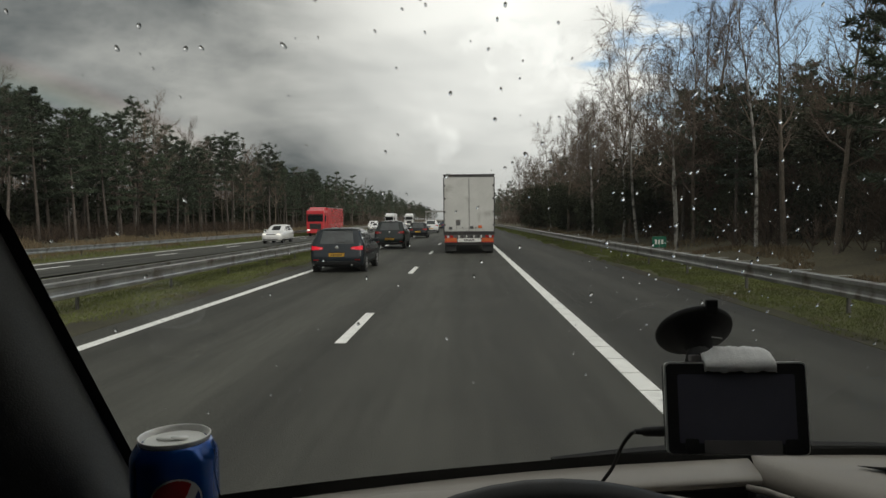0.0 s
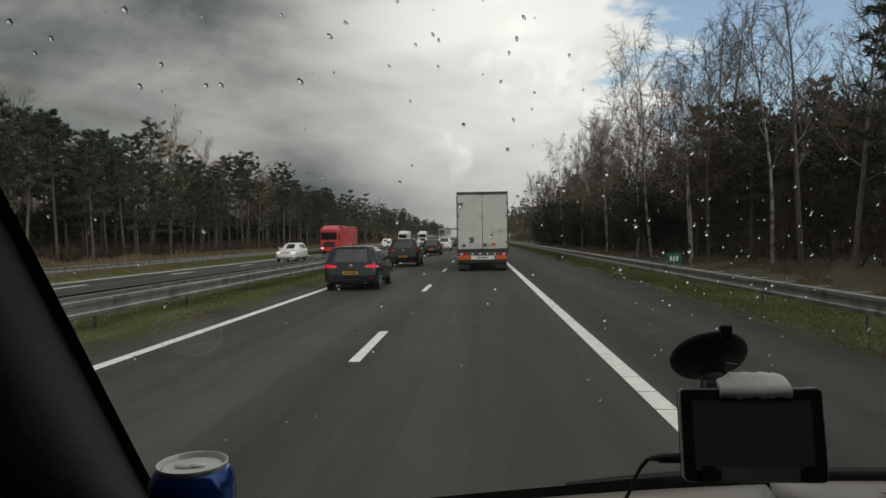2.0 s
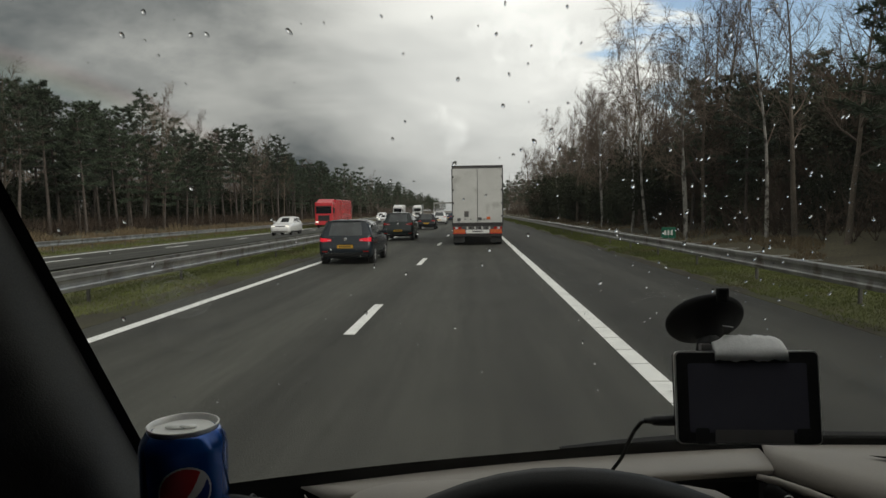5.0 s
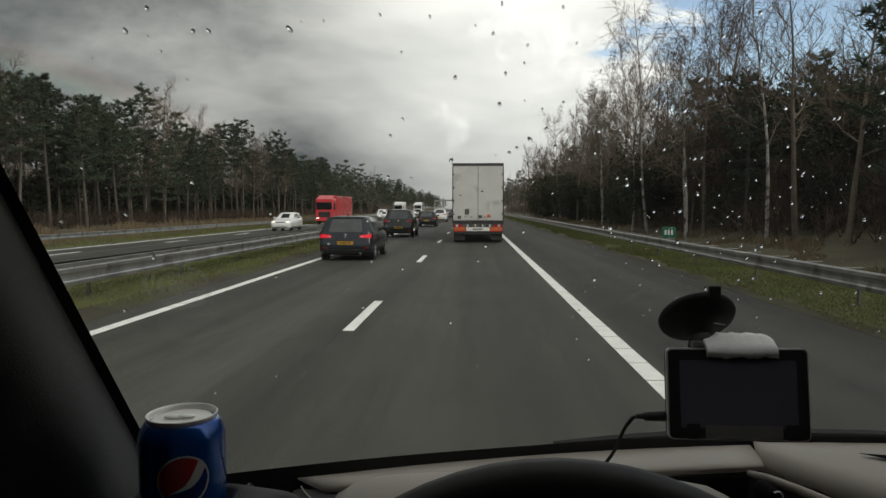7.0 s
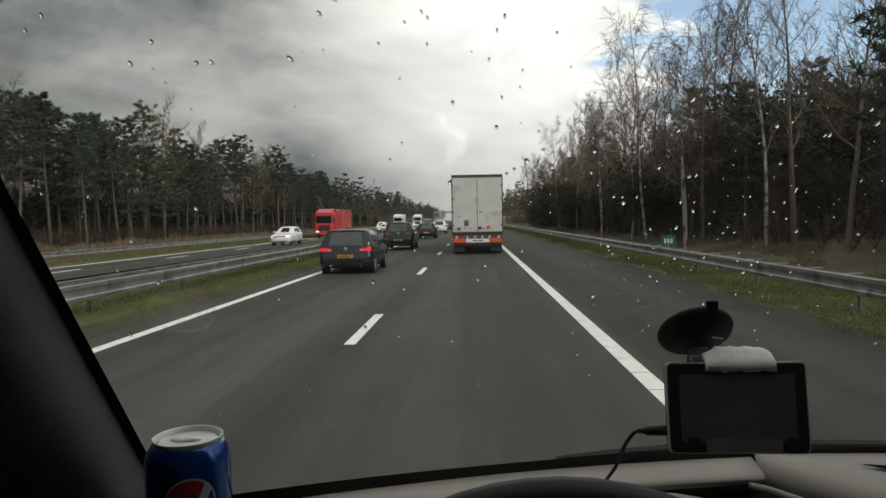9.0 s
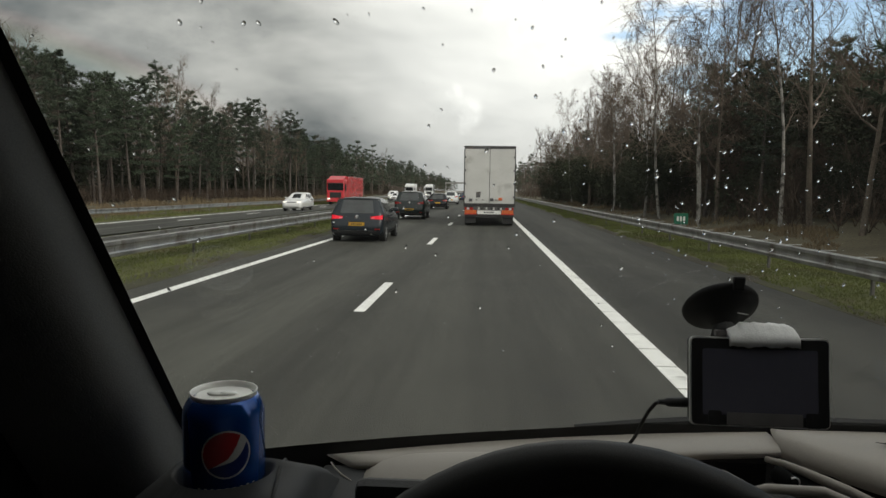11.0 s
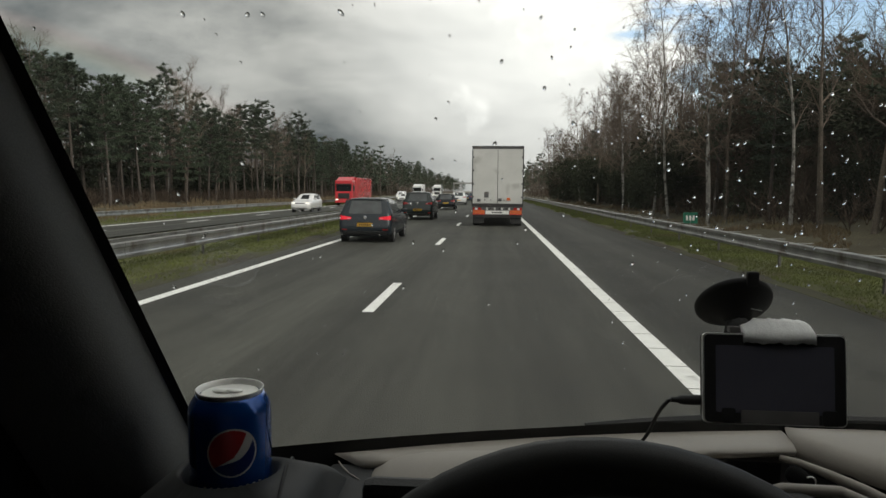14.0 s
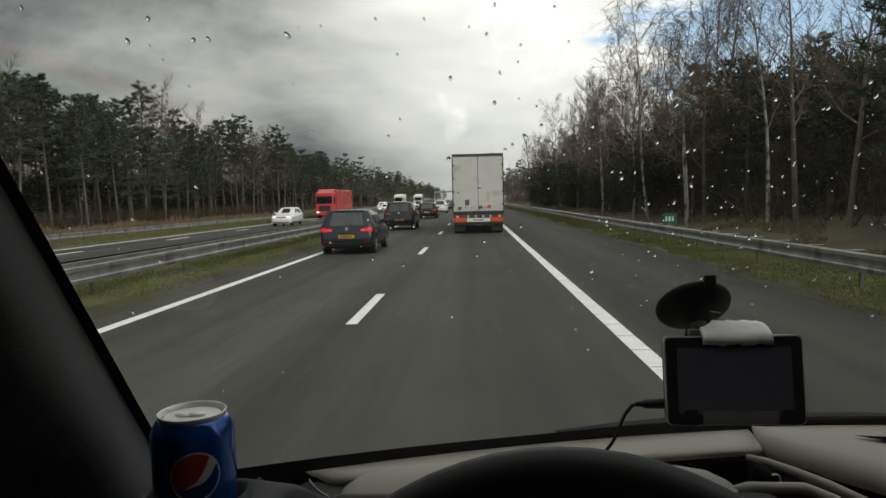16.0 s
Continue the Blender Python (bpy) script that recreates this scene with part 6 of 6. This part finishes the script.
def bush(seed, height, width, count, leaf, soup=None, at=Vector()):
    """An evergreen shrub or young spruce: uneven clumps of small leaves round hidden stems."""
    rng = random.Random(seed)
    s = soup or Soup()
    lumps = [(Vector((rng.uniform(-1, 1) * width * 0.45, rng.uniform(-1, 1) * width * 0.45, height * rng.uniform(0.15, 0.8))), rng.uniform(0.25, 0.5) * width) for _ in range(9)]
    for _ in range(count):
        c, r = rng.choice(lumps)
        d = rand_dir(rng)
        p = c + d * r * rng.uniform(0.45, 1.05)
        p.z = abs(p.z)
        s.leaf(at + p, (d + rand_dir(rng) * 0.7).normalized(), rand_dir(rng), leaf * rng.uniform(0.6, 1.4), leaf * 0.32)
    return s


def tree_thing(name, soups, mats, label, category):
    t = anchor(name, pose(0, 0, -200), label, category)
    o = new("trunk", soups[0].mesh("trunk", mats[0]))
    o.parent = t
    if soups[1].f:
        o = new("crown", soups[1].mesh("crown", mats[1], smooth=False))
        o.parent = t
    return t


rng = random.Random(11)
oaks = [tree_thing("bare_tree", bare_tree(20 + i, h, sp, 0.06, fi, 17), (BARK, TWIG), "leafless brown broadleaf tree in winter", "tree") for i, (h, sp, fi) in enumerate(((15.5, 5.6, 0.24), (17.0, 5.0, 0.30), (13.5, 5.2, 0.2), (16.5, 4.2, 0.34)))]
birches = [tree_thing("birch_tree", bare_tree(40 + i, h, sp, 0.10, fi, 17, birch=True, stems=n), (BIRCH, TWIG), "leafless birch with white bark and fine drooping twigs", "tree") for i, (h, sp, fi, n) in enumerate(((17.5, 5.4, 0.30, 1), (14.5, 4.0, 0.28, 2), (16.0, 4.8, 0.32, 1)))]
pines = [tree_thing("pine_tree", pine_tree(60 + i, h, ct, sp), (PINEBARK, NEEDLE), "tall pine with bare trunk and dark green crown", "tree") for i, (h, ct, sp) in enumerate(((14.5, 0.46, 3.1), (13.0, 0.40, 2.9), (15.8, 0.52, 3.4), (12.0, 0.30, 2.8)))]
shrubs = [tree_thing("evergreen_shrub", (Soup(), bush(80 + i, h, w, n, 0.17)), (BARK, SHRUB), "dense dark evergreen shrub at the wood's edge", "shrub") for i, (h, w, n) in enumerate(((4.2, 3.6, 7000), (3.2, 3.0, 5600), (5.4, 3.2, 7600)))]
thickets = [tree_thing("bare_thicket", bare_tree(120 + i, h, w, 0.35, 0.08, 6, detail=1.0, stems=n), (THICKET, THICKET), "tangled leafless brown thicket at the wood's edge", "shrub") for i, (h, w, n) in enumerate(((4.6, 1.9, 3), (3.6, 1.6, 3), (5.6, 2.2, 3)))]
first_use = set()


def plant(kind, x, y, s=1.0):
    t = plant_one(kind, x, y, s)
    t["group"] = ("shrubs" if kind is shrubs or kind is thickets else "trees") + (" of the far wood" if x < 0 else " along the near verge")
    return t


def plant_one(kind, x, y, s):
    proto = rng.choice(kind)
    m = pose(x, y, land(x, y), 0, 0, rng.uniform(0, 360)) @ Matrix.Diagonal((s, s, s, 1))
    if proto.name not in first_use:
        first_use.add(proto.name)
        proto.matrix_basis = m
        return proto
    t = copy_thing(proto, m)
    t.scale = (s, s, s)
    return t


# wood on the far side: pines in front, broadleaf trees between and behind
y = 30.0
while y < 150:
    for row, x in enumerate((-31.5, -34.5, -38.0, -42.0, -47.0)):
        xx, yy = x + rng.uniform(-1.4, 1.4), y + rng.uniform(-1.6, 1.6) + row * 0.9
        q = rng.random()
        if row == 4 and rng.random() < 0.6:
            continue
        kind = pines if q < (0.80 if y < 80 or y > 115 else 0.45) else (oaks if q < 0.95 else birches)
        plant(kind, xx, yy, rng.uniform(0.72, 0.98) * (0.90 if row == 0 else 1.02))
    y += 4.0 if y < 80 else 5.6
# wood on the near side: birches at the edge, broadleaf trees and pines behind, thickets and evergreens under them
y = 19.0
while y < 150:
    for row, x in enumerate((12.8, 16.5, 21.5, 27.5)):
        if row in (1, 3) and y < 44:
            continue
        xx, yy = x + rng.uniform(-1.2, 1.6), y + rng.uniform(-1.8, 1.8) + row * 0.8
        q = rng.random()
        kind = birches if q < (0.55, 0.30, 0.12, 0.05)[row] else (pines if q < (0.65, 0.52, 0.5, 0.55)[row] else oaks)
        plant(kind, xx, yy, rng.uniform(0.62, 0.84) if kind is pines else rng.uniform(0.74, 1.0))
    for x, lo, hi in ((14.2, 0.6, 1.0), (17.8, 1.1, 1.5), (21.0, 1.3, 1.8), (26.0, 1.5, 2.0)):
        if rng.random() < 0.92:
            plant(thickets if rng.random() < 0.4 else shrubs, x + rng.uniform(-0.6, 2.0), y + rng.uniform(-2, 2), rng.uniform(lo, hi))
    if y > 36:
        for dy in (1.2, 3.9):
            plant(thickets if rng.random() < 0.4 else shrubs, 14.6 + rng.uniform(-1.0, 1.2), y + dy + rng.uniform(-0.8, 0.8), rng.uniform(1.0, 1.6))
    y += 5.2 if y < 70 else 6.2

# trees that stand forward of the near wood
for kind, x, y, s in ((birches, 13.4, 31.0, 0.9), (birches, 12.0, 37.5, 0.9), (pines, 13.6, 42.0, 0.72), (birches, 11.8, 50.0, 0.95), (oaks, 21.5, 34.0, 1.05), (birches, 12.5, 64.0, 0.95), (oaks, 19.0, 53.0, 1.0)):
    plant(kind, x, y, s)

# far woods
for side in (-1, 1):
    wood_t, wood_c, pine_t, pine_c = Soup(), Soup(), Soup(), Soup()
    yy = 152.0
    i = 0
    while yy < 700:
        for row in range(4):
            base = (-31 - 5.5 * row) if side < 0 else (12.5 + 5 * row)
            p = Vector((base + rng.uniform(-2, 2), yy + rng.uniform(-2.5, 2.5), 0))
            p.z = land(p.x, p.y)
            i += 1
            if rng.random() < (0.55 if side < 0 else 0.3):
                pine_tree(500 + i, rng.uniform(10.5, 13.5), rng.uniform(0.25, 0.42), 3.2, 0.4, pine_t, pine_c, p)
            else:
                bare_tree(900 + i, rng.uniform(11.0, 14.5), rng.uniform(3.4, 4.8), 0.06, 0.22, 11, detail=0.4, trunk=wood_t, crown=wood_c, at=p)
        yy += 6.5 if yy < 260 else 10.0
    for nm, sp, m in (("far_wood", wood_t, BARK), ("far_wood", wood_c, TWIG), ("far_pines", pine_t, PINEBARK), ("far_pines", pine_c, NEEDLE)):
        o = new(nm, sp.mesh(nm, m, smooth=False))
        tagged(o, "dense winter wood receding along the motorway", "woodland", kind="stuff")

# the wood goes on unseen beside and behind the van, darkening reflections in cars
for side in (-1, 1):
    back_t, back_c = Soup(), Soup()
    yy = -170.0
    while yy < (27 if side < 0 else 15):
        for row in range(3):
            base = (-31 - 5.0 * row) if side < 0 else (14 + 5 * row)
            p = Vector((base + rng.uniform(-2, 2), yy + rng.uniform(-2, 2), 0))
            p.z = land(p.x, p.y)
            if abs(p.y + 48) > 7:
                pine_tree(3000 + int(yy) * 4 + row, rng.uniform(11, 14), 0.3, 3.2, 0.2, back_t, back_c, p)
        yy += 8.0
    tagged(new("rear_pines", back_t.mesh("rear_pines", PINEBARK, False)), "pine trunks of the wood beside the motorway", "woodland", kind="stuff")
    tagged(new("rear_pine_crowns", back_c.mesh("rear_pine_crowns", NEEDLE, False)), "dark pine crowns of the wood beside the motorway", "woodland", kind="stuff")

# the depth of the woods: thin poles and a haze of branches behind the front rows
for side, x0, x1 in ((-1, -45.0, -90.0), (1, 28.0, 70.0)):
    poles, haze = Soup(), Soup()
    for i in range(1700):
        yy = 8 + 560 * rng.random() ** 1.6
        xx = x0 + (x1 - x0) * rng.random()
        h = rng.uniform(8, 13)
        p = Vector((xx, yy, land(xx, yy) - 0.3))
        r = rng.uniform(0.06, 0.14)
        poles.limb([p, p + Vector((rng.uniform(-0.4, 0.4), rng.uniform(-0.4, 0.4), h * 0.6)), p + Vector((rng.uniform(-0.8, 0.8), rng.uniform(-0.8, 0.8), h))], [r, r * 0.7, r * 0.2], 4)
        for _ in range(34):
            q = p + Vector((rng.uniform(-2, 2), rng.uniform(-2, 2), h * rng.uniform(0.0, 1.0) ** 1.3))
            haze.leaf(q, (rand_dir(rng) + Vector((0, 0, 0.3))).normalized(), rand_dir(rng), rng.uniform(0.7, 2.2), rng.uniform(0.05, 0.16))
    tagged(new("deep_wood", poles.mesh("deep_wood", BARK)), "crowded bare trunks deep in the wood", "woodland", kind="stuff")
    tagged(new("deep_wood_branches", haze.mesh("deep_wood_branches", TWIG, False)), "tangled bare branches deep in the wood", "woodland", kind="stuff")

# undergrowth that closes the woods at the ground
for side, x0, x1, tall in ((-1, -30, -47, 0.55), (1, 13, 32, 0.75)):
    brush = Soup()
    for i in range(4200):
        yy = rng.uniform(10, 260) if i % 3 else rng.uniform(10, 110)
        xx = x0 + (x1 - x0) * rng.random() ** 0.8
        p = Vector((xx, yy, land(xx, yy) - 0.05))
        for _ in range(7):
            d = (rand_dir(rng) * 0.6 + Vector((0, 0, 1))).normalized()
            ln = rng.uniform(0.6, 3.2) * tall
            e = p + d * ln * 0.55
            f = e + (d + rand_dir(rng) * 0.5).normalized() * ln * 0.45
            brush.leaf(p, d, rand_dir(rng), ln, 0.022)
            brush.leaf(e, (f - e).normalized(), rand_dir(rng), ln * 0.7, 0.022)
            brush.leaf(e, (rand_dir(rng) + d * 0.6).normalized(), rand_dir(rng), ln * 0.5, 0.018)
    tagged(new("brushwood", brush.mesh("brushwood", THICKET, False)), "tangled brown brushwood under the trees", "undergrowth", kind="stuff")
# young pines and hollies that darken the inside of the woods
for side, x0, x1 in ((-1, -37.0, -62.0), (1, 21.0, 40.0)):
    young = Soup()
    for i in range(300):
        xx, yy = x0 + (x1 - x0) * rng.random(), 12 + 240 * rng.random() ** 1.4
        bush(5000 + i, rng.uniform(3.5, 7.0), rng.uniform(2.5, 4.0), 420, 0.42, young, Vector((xx, yy, land(xx, yy))))
    tagged(new("young_growth", young.mesh("young_growth", SHRUB, False)), "dark young evergreens inside the wood", "undergrowth", kind="stuff")
# grass of the verges: a worn brown strip beside the asphalt, then short dense turf
blades = Soup()
for (xa, xb, ya, yb, n, hmin, hmax) in ((5.38, 8.8, 5, 24, 60000, 0.02, 0.07), (5.38, 8.8, 24, 50, 40000, 0.03, 0.09), (5.38, 8.8, 50, 130, 24000, 0.06, 0.15), (-13.8, -6.0, 8, 26, 56000, 0.02, 0.08), (-13.8, -6.0, 26, 50, 36000, 0.04, 0.11), (-13.8, -6.0, 50, 130, 24000, 0.07, 0.17), (-27, -23, 15, 130, 16000, 0.08, 0.24)):
    for _ in range(n):
        x, y = rng.uniform(xa, xb), rng.uniform(ya, yb)
        bare = noise.noise(Vector((x * 0.9, y * 0.25, 0))) + 0.5 * noise.noise(Vector((x * 3.1, y * 0.9, 7)))
        worn = max(0.0, 1 - (x - 5.35) / 0.55) if x > 0 else max(0.0, 1 - (-5.95 - x) / 0.6)
        if bare < -0.6 + 1.2 * worn:
            continue
        p = Vector((x, y, land(x, y) - 0.01))
        h = rng.uniform(hmin, hmax)
        d = Vector((rng.uniform(-0.7, 0.7), rng.uniform(-0.7, 0.7), 1)).normalized()
        blades.leaf(p, d, Vector((rng.uniform(-1, 1), rng.uniform(-1, 1), 0)), h, 0.006 + 0.0004 * y)
tagged(new("grass", blades.mesh("grass", GRASS, False)), "short green and straw winter grass of the verges", "grass", kind="stuff")
# taller dry grass along the foot of the woods
straw = Soup()
for (xa, xb, ya, yb, n, hmin, hmax) in ((-30.5, -25.6, 22, 60, 9000, 0.25, 0.7), (-30.5, -25.6, 60, 160, 9000, 0.3, 0.75), (9.0, 16.5, 8, 34, 22000, 0.08, 0.28), (9.0, 14.5, 34, 130, 11000, 0.12, 0.4)):
    for _ in range(n):
        x, y = rng.uniform(xa, xb), rng.uniform(ya, yb)
        tuft = noise.noise(Vector((x * 0.5, y * 0.22, 3)))
        if tuft < -0.1 + (0.15 if x > 0 else 0.0):
            continue
        p = Vector((x, y, land(x, y) - 0.02))
        d = Vector((rng.uniform(-0.45, 0.45), rng.uniform(-0.45, 0.45), 1)).normalized()
        straw.leaf(p, d, Vector((rng.uniform(-1, 1), rng.uniform(-1, 1), 0)), rng.uniform(hmin, hmax) * (0.7 + tuft), 0.014 + 0.0005 * y)
tagged(new("dry_grass", straw.mesh("dry_grass", STRAW, False)), "tall dry straw-coloured grass at the foot of the wood", "grass", kind="stuff")
